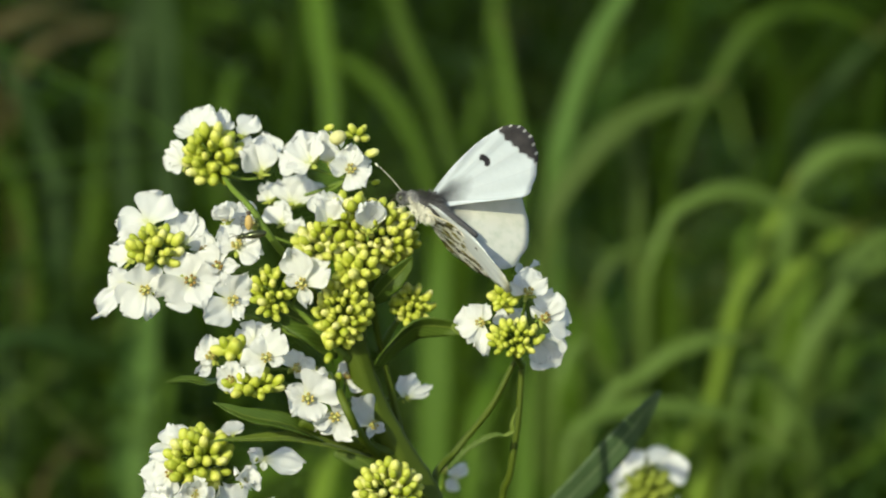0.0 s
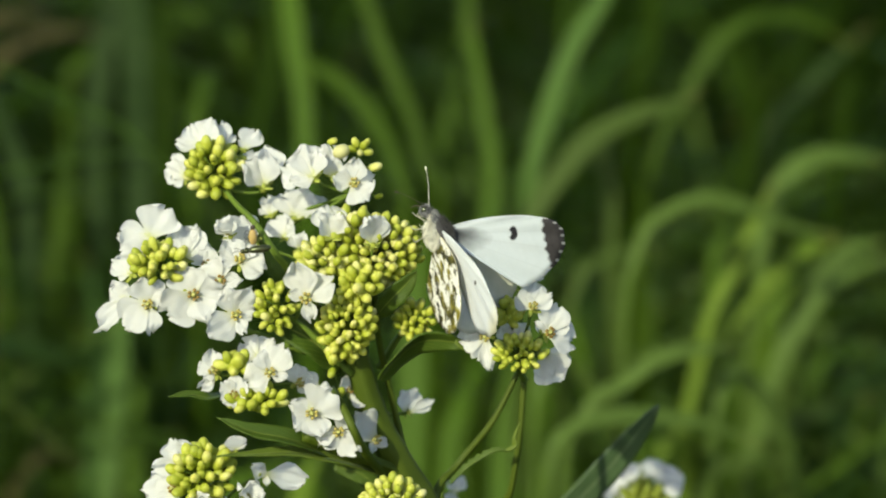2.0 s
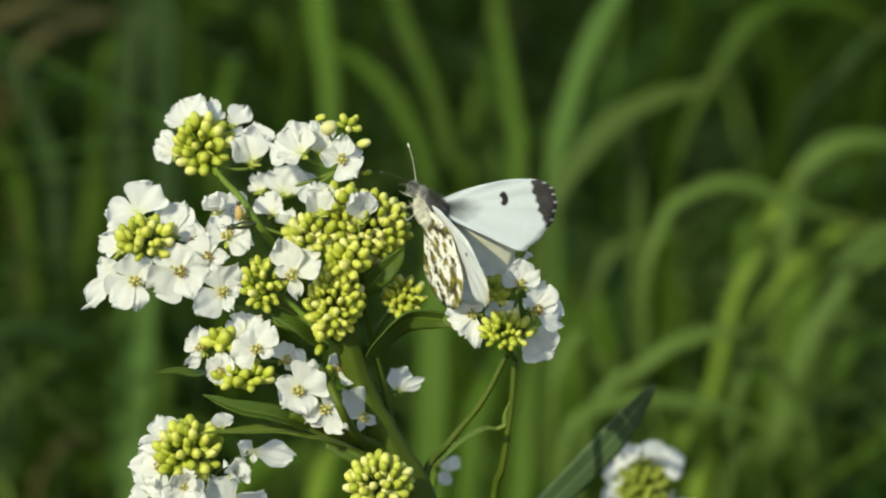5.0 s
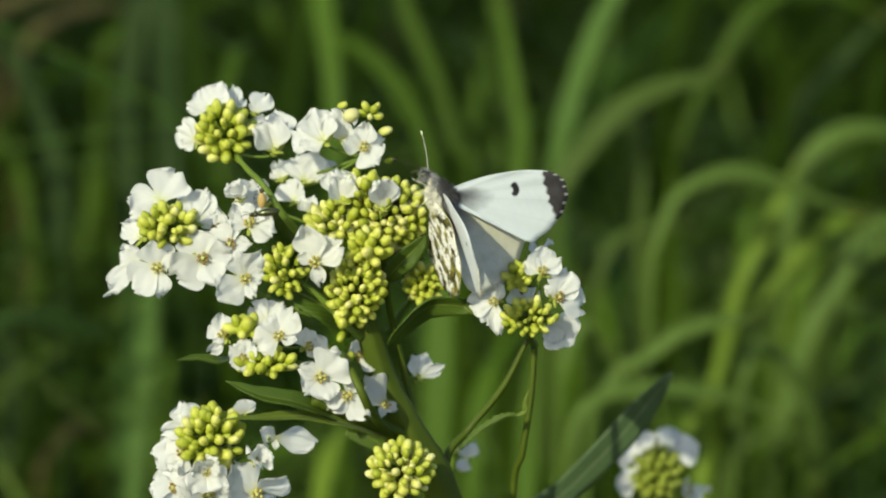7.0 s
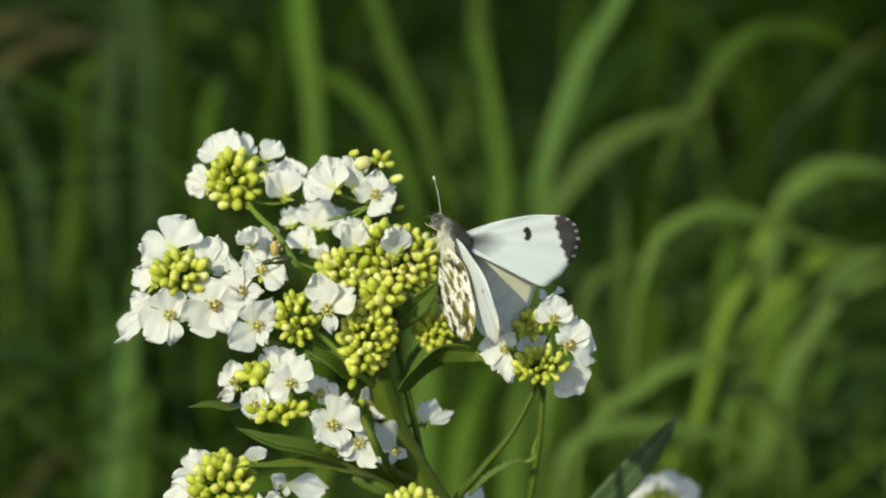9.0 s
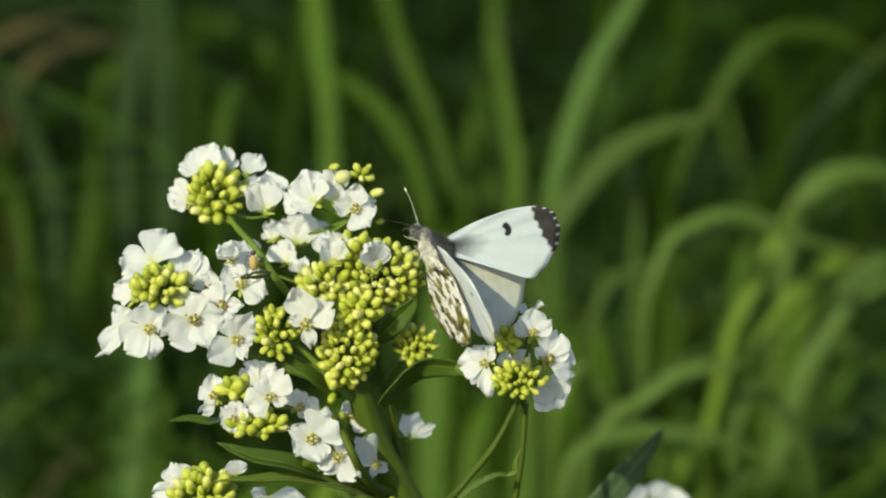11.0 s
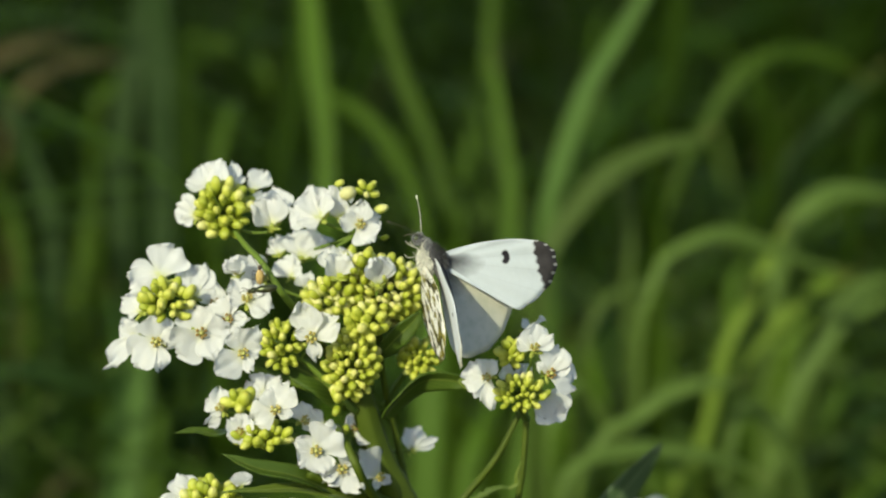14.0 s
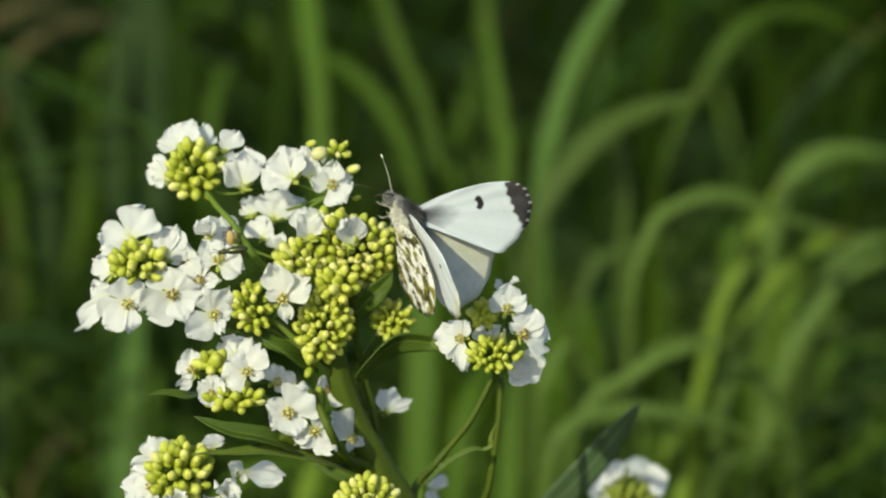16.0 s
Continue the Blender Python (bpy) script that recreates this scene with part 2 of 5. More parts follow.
PETAL = petal_material()
BUD = bud_material()
# green buds of the rear plant, with the shade on them painted into the colour
GREEN_SHADED_BUD = plain_material("green_shaded_bud_skin", (0.17, 0.23, 0.020), (0.34, 0.38, 0.060), 500.0, 0.5, 0.25)
PALE_BUD = plain_material("opening_bud_skin", (0.50, 0.50, 0.17), (0.68, 0.66, 0.36), 700.0, 0.5, 0.25)
LEAF = green_material("leaf_skin", (0.0546, 0.1050, 0.0118), (0.0966, 0.1638, 0.0185), (0.2016, 0.2604, 0.0504))
LEAF_PALE = green_material("pale_leaf_skin", (0.1092, 0.1680, 0.0218), (0.1722, 0.2436, 0.0336), (0.2856, 0.3528, 0.0840))
LEAF_BLUE = green_material("waxy_leaf_skin", (0.050, 0.095, 0.036), (0.078, 0.132, 0.052), (0.15, 0.20, 0.10), 0.5, 0.2)
STEM = stem_material("stem_skin", (0.040, 0.066, 0.0035), (0.070, 0.100, 0.007))
# stem skin made paler: the sun on the flower stalks is painted in
LIT_STALK = stem_material("lit_stalk_skin", (0.075, 0.125, 0.014), (0.125, 0.190, 0.026))
CALYX = stem_material("calyx_skin", (0.2184, 0.2688, 0.0420), (0.3528, 0.3864, 0.0756))
ANTHER = plain_material("anther", (0.30, 0.24, 0.055), (0.46, 0.40, 0.12), 1500.0, 0.7)
PISTIL = plain_material("pistil_skin", (0.34, 0.36, 0.09), (0.50, 0.48, 0.18), 1500.0, 0.6)
WILTED = plain_material("wilted_anther", (0.16, 0.09, 0.025), (0.34, 0.24, 0.06), 1500.0, 0.7)
GRASS = {"g": grass_material("grass_green", (0.0440, 0.1012, 0.0068), (0.0816, 0.1603, 0.0127)),
         "y": grass_material("grass_yellow_green", (0.1040, 0.1833, 0.0177), (0.1749, 0.2699, 0.0314)),
         "b": grass_material("grass_blue_green", (0.0278, 0.0783, 0.0121), (0.0499, 0.1205, 0.0186)),
         "e": grass_material("grass_pale_blue_green", (0.0544, 0.1161, 0.0213), (0.0911, 0.1752, 0.0344)),
         "m": grass_material("grass_bright_green", (0.0678, 0.1388, 0.0097), (0.1158, 0.2072, 0.0177)),
         # d: near-black green, with the shade deep between blades painted into the colour
         "d": grass_material("grass_painted_shade", (0.0073, 0.0212, 0.0010), (0.0210, 0.0445, 0.0029), 0.25, 0.03),
         # k: the blue-green of b darkened, shade painted in
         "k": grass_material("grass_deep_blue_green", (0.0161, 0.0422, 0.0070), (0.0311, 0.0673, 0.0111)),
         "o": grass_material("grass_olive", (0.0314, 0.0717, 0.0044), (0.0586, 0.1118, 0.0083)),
         "p": grass_material("grass_pale", (0.1170, 0.2047, 0.0335), (0.1911, 0.2890, 0.0501)),
         "q": grass_material("grass_soft_green", (0.0523, 0.0937, 0.0163), (0.0828, 0.1352, 0.0273)),
         "f": grass_material("grass_frosted_green", (0.0807, 0.1461, 0.0273), (0.1221, 0.1995, 0.0414)),
         "w": grass_material("grass_withered", (0.0697, 0.0653, 0.0233), (0.1295, 0.1105, 0.0446))}
FOREWING_TOP, FOREWING_UNDER = forewing_top(), forewing_under()
HINDWING_TOP, HINDWING_UNDER = hindwing_top(), hindwing_under()
FUR_DARK = plain_material("dark_fur", (0.026, 0.026, 0.030), (0.11, 0.11, 0.11), 1800.0, 0.9)
FUR_GREY = plain_material("grey_fur", (0.11, 0.115, 0.125), (0.34, 0.345, 0.34), 1800.0, 0.9)
FUR_CREAM = plain_material("cream_fur", (0.74, 0.73, 0.60), (0.87, 0.86, 0.76), 1500.0, 0.9)
FUR_PALE = plain_material("pale_fur", (0.54, 0.53, 0.43), (0.78, 0.76, 0.64), 1500.0, 0.9)
ANTENNA = plain_material("antenna_skin", (0.26, 0.26, 0.19), (0.42, 0.42, 0.34), 2500.0, 0.6)
ANTENNA_TIP = plain_material("antenna_club_skin", (0.60, 0.62, 0.48), (0.72, 0.72, 0.58), 2500.0, 0.6)
EYE_SKIN = plain_material("eye_skin", (0.030, 0.045, 0.020), (0.09, 0.10, 0.05), 2500.0, 0.2, spec=0.6)
SHELL = plain_material("metallic_shell", (0.020, 0.042, 0.016), (0.075, 0.070, 0.028), 900.0, 0.28, metal=0.6, spec=0.5)
BUG_SKIN = plain_material("ochre_bug_skin", (0.30, 0.20, 0.07), (0.46, 0.34, 0.12), 1200.0, 0.5)
DARK_LIMB = plain_material("dark_limb", (0.03, 0.025, 0.02), (0.08, 0.06, 0.04), 2000.0, 0.6)
SOIL = soil_material()


# ---- mesh tools ----
def mesh_of(bm, name, *materials):
    bm.normal_update()
    me = bpy.data.meshes.new(name)
    bm.to_mesh(me)
    bm.free()
    me.shade_smooth()
    for m in materials:
        me.materials.append(m)
    return me


def part(name, data, parent, m=None, label=""):
    """One mesh object under a thing or a part; m is its pose in the parent's space."""
    ob = new(name, data)
    ob.parent = parent
    if m is not None:
        ob.matrix_basis = m
    return tagged(ob, label)


def bezier(p, n):
    """n + 1 points along a smooth curve through or near the given three or four points."""
    p = [Vector(q) for q in p]
    if len(p) == 3:
        a, b, c = p
        return [a * (1 - t) ** 2 + b * 2 * t * (1 - t) + c * t * t for t in (i / n for i in range(n + 1))]
    a, b, c, d = p
    return [a * (1 - t) ** 3 + b * 3 * t * (1 - t) ** 2 + c * 3 * t * t * (1 - t) + d * t ** 3 for t in (i / n for i in range(n + 1))]


def smooth_path(p, n):
    """A line that passes through all of p (Catmull-Rom)."""
    p = [Vector(q) for q in p]
    p = [p[0] * 2 - p[1], *p, p[-1] * 2 - p[-2]]
    out = []
    for i in range(1, len(p) - 2):
        a, b, c, d = p[i - 1:i + 3]
        for k in range(n):
            t = k / n
            out.append(0.5 * (2 * b + (c - a) * t + (2 * a - 5 * b + 4 * c - d) * t * t + (3 * b - a - 3 * c + d) * t ** 3))
    return out + [p[-2]]


def add_tube(bm, line, r0, r1, sides=8, slot=0, knobs=0.0, seed=0, ridges=0.0):
    """A tapered round stalk along line, closed at both ends."""
    rng = random.Random(seed)
    rings, side = [], None
    for i, q in enumerate(line):
        ahead = (line[min(i + 1, len(line) - 1)] - line[max(i - 1, 0)]).normalized()
        if side is None:
            side = ahead.orthogonal().normalized()
        side = (side - ahead * side.dot(ahead)).normalized()
        up = ahead.cross(side)
        r = r0 + (r1 - r0) * i / (len(line) - 1)
        r *= 1 + knobs * (rng.random() - 0.5)
        rings.append([bm.verts.new(q + (side * math.cos(a) + up * math.sin(a)) * r * (1 + ridges * math.cos(6 * a))) for a in (2 * math.pi * k / sides for k in range(sides))])
    for a, b in zip(rings, rings[1:]):
        for k in range(sides):
            f = bm.faces.new((a[k], a[(k + 1) % sides], b[(k + 1) % sides], b[k]))
            f.material_index = slot
    for ring, flip in ((rings[0], True), (rings[-1], False)):
        f = bm.faces.new(ring[::-1] if flip else ring)
        f.material_index = slot


def tube(name, line, r0, r1, material, sides=8, knobs=0.0, seed=0, ridges=0.0):
    bm = bmesh.new()
    add_tube(bm, line, r0, r1, sides, 0, knobs, seed, ridges)
    return mesh_of(bm, name, material)


def add_ball(bm, m, rings=6, sides=8, slot=0, power=1.0, uv=None):
    """An egg along local z, from z = -1 to 1, set by the pose m."""
    grid = []
    for i in range(1, rings):
        a = math.pi * i / rings
        z, r = -math.cos(a), math.sin(a) ** power
        grid.append([bm.verts.new(m @ Vector((r * math.cos(b), r * math.sin(b), z))) for b in (2 * math.pi * k / sides for k in range(sides))])
    low, top = bm.verts.new(m @ Vector((0, 0, -1))), bm.verts.new(m @ Vector((0, 0, 1)))
    faces = []
    for k in range(sides):
        j = (k + 1) % sides
        faces.append((bm.faces.new((low, grid[0][j], grid[0][k])), 0))
        for i, (a, b) in enumerate(zip(grid, grid[1:])):
            faces.append((bm.faces.new((a[k], a[j], b[j], b[k])), i + 1))
        faces.append((bm.faces.new((grid[-1][k], grid[-1][j], top)), rings - 1))
    for f, row in faces:
        f.material_index = slot
        if uv is not None:
            for loop in f.loops:
                local = m.inverted() @ loop.vert.co
                loop[uv].uv = ((math.atan2(local.y, local.x) / (2 * math.pi)) % 1.0, local.z * 0.5 + 0.5)


def turned_to(axis, spin=0.0):
    """A rotation that brings local z onto axis."""
    return Vector(axis).to_track_quat("Z", "Y").to_matrix().to_4x4() @ Matrix.Rotation(radians(spin), 4, "Z")


def sheet(name, point, nu, nv, thick, materials, uvs=("UVMap",)):
    """A thin closed shell over a grid: point(u, v) gives place, normal and uv coordinates. Upper side first material, underside the last."""
    bm = bmesh.new()
    layers = [bm.loops.layers.uv.new(n) for n in uvs]
    spots = [[point(i / nu, j / nv) for j in range(nv + 1)] for i in range(nu + 1)]
    sides = []
    for sign in (1, -1):
        sides.append([[bm.verts.new(p + n * thick * 0.5 * sign) for p, n, *_ in row] for row in spots])
    low = len(materials) - 1

    def face(corners, coords, slot):
        if len(set(corners)) < 3:
            return
        f = bm.faces.new(corners)
        f.material_index = slot
        for loop, (i, j) in zip(f.loops, coords):
            for layer, c in zip(layers, spots[i][j][2:]):
                loop[layer].uv = c

    for i in range(nu):
        for j in range(nv):
            ring = [(i, j), (i + 1, j), (i + 1, j + 1), (i, j + 1)]
            face([sides[0][a][b] for a, b in ring], ring, 0)
            face([sides[1][a][b] for a, b in ring[::-1]], ring[::-1], low)
    border = [(i, 0) for i in range(nu)] + [(nu, j) for j in range(nv)] + [(i, nv) for i in range(nu, 0, -1)] + [(0, j) for j in range(nv, 0, -1)]
    for k, a in enumerate(border):
        b = border[(k + 1) % len(border)]
        face([sides[0][b[0]][b[1]], sides[0][a[0]][a[1]], sides[1][a[0]][a[1]], sides[1][b[0]][b[1]]], [b, a, a, b], 0)
    bmesh.ops.recalc_face_normals(bm, faces=bm.faces)
    return mesh_of(bm, name, *materials)


def leaf_mesh(name, line, width, material, face_to=(0, -0.6, 0.8), fold=0.25, teeth=0.0, shape=0.8, nu=24, nv=6, thick=0.0003, seed=0, twist=0.0):
    """A blade along line: pointed, folded along its midrib, with a wavy or toothed margin; of even width up to its tip where shape is 0."""
    rng = random.Random(seed)
    wave, phase = rng.uniform(2, 4), rng.uniform(0, 6)

    def point(u, v):
        k = u * (len(line) - 1)
        i = min(int(k), len(line) - 2)
        q = line[i].lerp(line[i + 1], k - i)
        ahead = (line[i + 1] - line[i]).normalized()
        up = Vector(face_to)
        up = (up - ahead * up.dot(ahead)).normalized()
        if twist:
            up = Matrix.Rotation(radians(twist) * u, 3, ahead) @ up
        side = ahead.cross(up)
        if shape:
            w = width * 0.5 * max(0.03, (math.sin(math.pi * min(1, u * 0.96 + 0.04) ** shape)) ** 0.8)
        else:
            w = width * 0.5 * (0.45 + 0.55 * min(1, u * 1.8)) * max(0.02, 1 - u ** 5)
        s = v * 2 - 1
        if teeth:
            w *= 1 + teeth * (abs(math.sin(u * 34 + phase)) - 0.5) * abs(s)
        lift = fold * abs(s) * w + 0.03 * width * math.sin(u * wave * 6.28 + phase) * s * abs(s)
        return q + side * (s * w) + up * lift, (up - side * fold * (1 if s > 0 else -1 if s < 0 else 0)).normalized(), (v, u)

    return sheet(name, point, nu, nv, thick, [material])


# ---- ground and grass ----
def ground():
    bm = bmesh.new()
    reach = [-300, -40, -8, -3, -1.5, -0.6, 0, 0.6, 1.2, 2, 3, 4.5, 8, 40, 300]
    grid = [[bm.verts.new((x, y, 0.012 * noise.noise((x * 2.1, y * 2.1, 0)) if abs(x) < 9 and abs(y) < 9 else 0)) for y in reach] for x in reach]
    for a, b in zip(grid, grid[1:]):
        for j in range(len(reach) - 1):
            bm.faces.new((a[j], b[j], b[j + 1], a[j + 1]))
    return tagged(new("ground", mesh_of(bm, "ground", SOIL)), "dark soil under dense meadow grass", "ground", kind="structure")


def grass_field(name, label, colour, count, seed, y0, y1, low, high, arch=0.0, aside=False, thin=0.004, wide=0.010, inner=0.0, outer=3.4):
    """Many arching blades, in one mesh."""
    rng = random.Random(seed)
    verts, faces, coords = [], [], []
    for _ in range(count):
        y = y0 + (y1 - y0) * rng.random() ** 0.8
        x = rng.uniform(-1, 1) * (0.22 + 0.36 * (y + 0.4))
        if y1 < 0:
            turn, away = rng.uniform(0, 6.283), math.sqrt(inner ** 2 + (outer ** 2 - inner ** 2) * rng.random())
            x, y = away * math.cos(turn), 0.6 + away * math.sin(turn)
            if 0.15 < y < 4.6 and abs(x) < 0.25 + 0.4 * y:
                continue
        # aside: keeps the blades left of the view, as a stand that casts shade
        if aside:
            x = -0.20 - 0.18 * (y + 0.4) - 0.75 * rng.random()
        h, w = rng.uniform(low, high), rng.uniform(thin, wide)
        turn, bend = rng.uniform(0, 6.283), rng.uniform(0.05 + arch * 0.3, 0.45 + arch * 0.4) * h
        out = Vector((math.cos(turn), math.sin(turn) * 0.6, 0))
        droop = rng.uniform(arch * 0.15, 0.5) * h * (bend / h > 0.2)
        a = Vector((x, y, -0.01))
        line = bezier((a, a + Vector((0, 0, h * 0.6)) + out * bend * 0.1, a + Vector((0, 0, h * 1.05)) + out * bend * 0.5, a + Vector((0, 0, h - droop)) + out * bend * 1.6), 9)
        side = Vector((-out.y, out.x, 0)).normalized()
        side = (side + Vector((rng.uniform(-1, 1), rng.uniform(-0.4, 0.4), 0)) * 0.8).normalized()
        first = len(verts)
        for i, q in enumerate(line):
            t = i / 9
            half = w * 0.5 * (0.55 + 0.45 * min(1, t * 4)) * (1 - t ** 3) + 0.0003
            dip = Vector((out.x, out.y, -0.3)) * half * 0.35
            verts += [q - side * half, q + dip, q + side * half]
            if i:
                for s in (0, 1):
                    k = first + 3 * i + s
                    faces.append((k - 3, k - 2, k + 1, k))
                    coords += [(s * 0.5, t - 0.11), (s * 0.5 + 0.5, t - 0.11), (s * 0.5 + 0.5, t), (s * 0.5, t)]
    me = bpy.data.meshes.new(name)
    me.from_pydata([tuple(v) for v in verts], [], faces)
    layer = me.uv_layers.new(name="UVMap")
    layer.data.foreach_set("uv", np.array(coords, dtype=np.float32).ravel())
    me.shade_smooth()
    me.materials.append(GRASS[colour])
    return tagged(new(name, me), label, "grass", kind="stuff")


BLADE_LABELS = {"k": "deep bluish green grass blade, shade painted into its colour", "o": "dull olive-green grass blade in the meadow", "e": "pale bluish green broad grass blade in the meadow", "w": "withered brown grass blade lying in the meadow", "m": "bright green grass blade arching in the meadow", "d": "grass blade in the meadow, its shade painted as dark green", "g": "green grass blade arching over in the meadow", "y": "sunlit yellow-green grass blade bending in the meadow",
                "q": "soft green grass blade arching in the meadow", "f": "pale frosted green grass blade in the meadow", "b": "bluish green upright grass blade in the meadow", "p": "pale dry-looking grass blade arching in the meadow"}
BLADES = [0]


def grass_blade(points, width, colour):
    """One broad blade that rises from the soil to the first point and arches on through the others to its tip."""
    BLADES[0] += 1
    rng = random.Random(BLADES[0])
    line = smooth_path(points, 6)
    a = line[0]
    foot = Vector((a.x + (a.x - line[6].x) * 0.4, a.y + 0.06, 0.0))
    below = bezier((foot, foot + (a - foot) * 0.5 + Vector((0, 0.03, 0.0)), a - (line[1] - line[0]) * 2.5, a), 8)
    line = below[:-1] + line
    me = leaf_mesh("grass_blade", line, width, GRASS[colour], (rng.uniform(-0.8, 0.15), -0.9, 0.5), 0.18, 0.0, 0, 48, 4, 0.0004, BLADES[0])
    return tagged(new("grass_blade", me), BLADE_LABELS[colour], "grass blade", "broad grass blades behind the flowers")


ground()
grass_blade([(0.032, 0.420, 0.414), (0.032, 0.423, 0.443), (0.032, 0.426, 0.468), (0.036, 0.429, 0.484), (0.042, 0.432, 0.502), (0.048, 0.435, 0.516), (0.056, 0.438, 0.528), (0.062, 0.441, 0.538), (0.076, 0.444, 0.560), (0.089, 0.447, 0.572)], 0.0099, 'e')
grass_blade([(0.026, 0.360, 0.419), (0.028, 0.363, 0.458), (0.032, 0.366, 0.471), (0.040, 0.369, 0.482), (0.049, 0.372, 0.492), (0.059, 0.375, 0.498), (0.071, 0.378, 0.502), (0.081, 0.381, 0.504), (0.090, 0.384, 0.509)], 0.0089, 'q')
grass_blade([(0.080, 0.500, 0.445), (0.088, 0.503, 0.470), (0.096, 0.506, 0.482), (0.103, 0.509, 0.495), (0.111, 0.512, 0.505), (0.124, 0.515, 0.511), (0.138, 0.518, 0.512), (0.152, 0.521, 0.506), (0.166, 0.524, 0.496)], 0.0094, 'o')
grass_blade([(0.066, 0.460, 0.403), (0.063, 0.463, 0.433), (0.063, 0.466, 0.452), (0.061, 0.469, 0.469), (0.058, 0.472, 0.476)], 0.0081, 'q')
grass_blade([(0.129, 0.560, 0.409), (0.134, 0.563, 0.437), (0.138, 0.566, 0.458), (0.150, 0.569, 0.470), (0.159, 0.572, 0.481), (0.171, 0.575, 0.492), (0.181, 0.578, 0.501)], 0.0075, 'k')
grass_blade([(0.160, 0.540, 0.428), (0.162, 0.543, 0.451), (0.164, 0.546, 0.469), (0.168, 0.549, 0.487), (0.171, 0.552, 0.503)], 0.0078, 'd')
grass_blade([(0.117, 0.440, 0.432), (0.120, 0.443, 0.449), (0.124, 0.446, 0.459), (0.133, 0.449, 0.467), (0.143, 0.452, 0.470), (0.156, 0.455, 0.469), (0.168, 0.458, 0.466)], 0.0088, 'f')
grass_blade([(0.061, 0.340, 0.452), (0.065, 0.343, 0.463), (0.069, 0.346, 0.470), (0.078, 0.349, 0.475), (0.088, 0.352, 0.477), (0.100, 0.355, 0.474), (0.112, 0.358, 0.468), (0.122, 0.361, 0.464), (0.137, 0.364, 0.461)], 0.0055, 'f')
grass_blade([(0.074, 0.370, 0.379), (0.084, 0.373, 0.394), (0.089, 0.376, 0.412), (0.093, 0.379, 0.430), (0.099, 0.382, 0.441), (0.104, 0.385, 0.450), (0.108, 0.388, 0.459), (0.112, 0.391, 0.466), (0.116, 0.394, 0.475)], 0.0061, 'y')
grass_blade([(0.086, 0.380, 0.384), (0.092, 0.383, 0.402), (0.096, 0.386, 0.415), (0.103, 0.389, 0.426), (0.112, 0.392, 0.434), (0.120, 0.395, 0.442), (0.130, 0.398, 0.447), (0.143, 0.401, 0.452)], 0.0070, 'y')
grass_blade([(0.111, 0.400, 0.368), (0.117, 0.403, 0.391), (0.123, 0.406, 0.409), (0.131, 0.409, 0.421), (0.139, 0.412, 0.431), (0.152, 0.415, 0.437), (0.166, 0.418, 0.440)], 0.0084, 'f')
grass_blade([(0.039, 0.290, 0.414), (0.048, 0.293, 0.426), (0.057, 0.296, 0.430), (0.066, 0.299, 0.436), (0.077, 0.302, 0.439), (0.085, 0.305, 0.439), (0.095, 0.308, 0.438)], 0.0055, 'f')
grass_blade([(0.032, 0.270, 0.408), (0.034, 0.273, 0.418), (0.040, 0.276, 0.422), (0.049, 0.279, 0.424), (0.060, 0.282, 0.424), (0.071, 0.285, 0.422), (0.082, 0.288, 0.419), (0.091, 0.291, 0.415), (0.104, 0.294, 0.408)], 0.0057, 'f')
grass_blade([(0.030, 0.310, 0.422), (0.034, 0.313, 0.431), (0.039, 0.316, 0.434), (0.044, 0.319, 0.427), (0.050, 0.322, 0.418), (0.054, 0.325, 0.411), (0.057, 0.328, 0.401)], 0.0053, 'f')
grass_blade([(0.088, 0.320, 0.404), (0.091, 0.323, 0.418), (0.095, 0.326, 0.425), (0.100, 0.329, 0.421), (0.107, 0.332, 0.413), (0.112, 0.335, 0.404), (0.116, 0.338, 0.392), (0.118, 0.341, 0.379), (0.118, 0.344, 0.365)], 0.0057, 'f')
grass_blade([(0.089, 0.380, 0.354), (0.095, 0.383, 0.368), (0.102, 0.386, 0.372), (0.114, 0.389, 0.372), (0.124, 0.392, 0.370)], 0.0049, 'q')
grass_blade([(0.115, 0.440, 0.357), (0.122, 0.443, 0.365), (0.133, 0.446, 0.367), (0.146, 0.449, 0.373), (0.166, 0.452, 0.376)], 0.0075, 'q')
grass_blade([(0.045, 0.420, 0.414), (0.048, 0.423, 0.426), (0.053, 0.426, 0.434), (0.061, 0.429, 0.437), (0.071, 0.432, 0.439), (0.085, 0.435, 0.436)], 0.0056, 'q')
grass_blade([(0.071, 0.480, 0.365), (0.070, 0.483, 0.387), (0.069, 0.486, 0.405), (0.068, 0.489, 0.419)], 0.0069, 'o')
grass_blade([(0.096, 0.520, 0.366), (0.095, 0.523, 0.385), (0.092, 0.526, 0.401), (0.094, 0.529, 0.410)], 0.0062, 'o')
grass_blade([(0.085, 0.540, 0.360), (0.086, 0.543, 0.379), (0.083, 0.546, 0.400)], 0.0069, 'o')
grass_blade([(0.029, 0.370, 0.352), (0.028, 0.373, 0.378), (0.029, 0.376, 0.398), (0.031, 0.379, 0.409)], 0.0090, 'g')
grass_blade([(0.043, 0.400, 0.340), (0.041, 0.403, 0.357), (0.039, 0.406, 0.371), (0.041, 0.409, 0.379)], 0.0097, 'o')
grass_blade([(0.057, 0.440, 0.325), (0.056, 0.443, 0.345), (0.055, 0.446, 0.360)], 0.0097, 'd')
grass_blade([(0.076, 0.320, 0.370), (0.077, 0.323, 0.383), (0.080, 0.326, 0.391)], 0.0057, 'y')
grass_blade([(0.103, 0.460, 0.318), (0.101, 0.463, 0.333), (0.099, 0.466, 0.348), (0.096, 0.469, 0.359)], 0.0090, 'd')
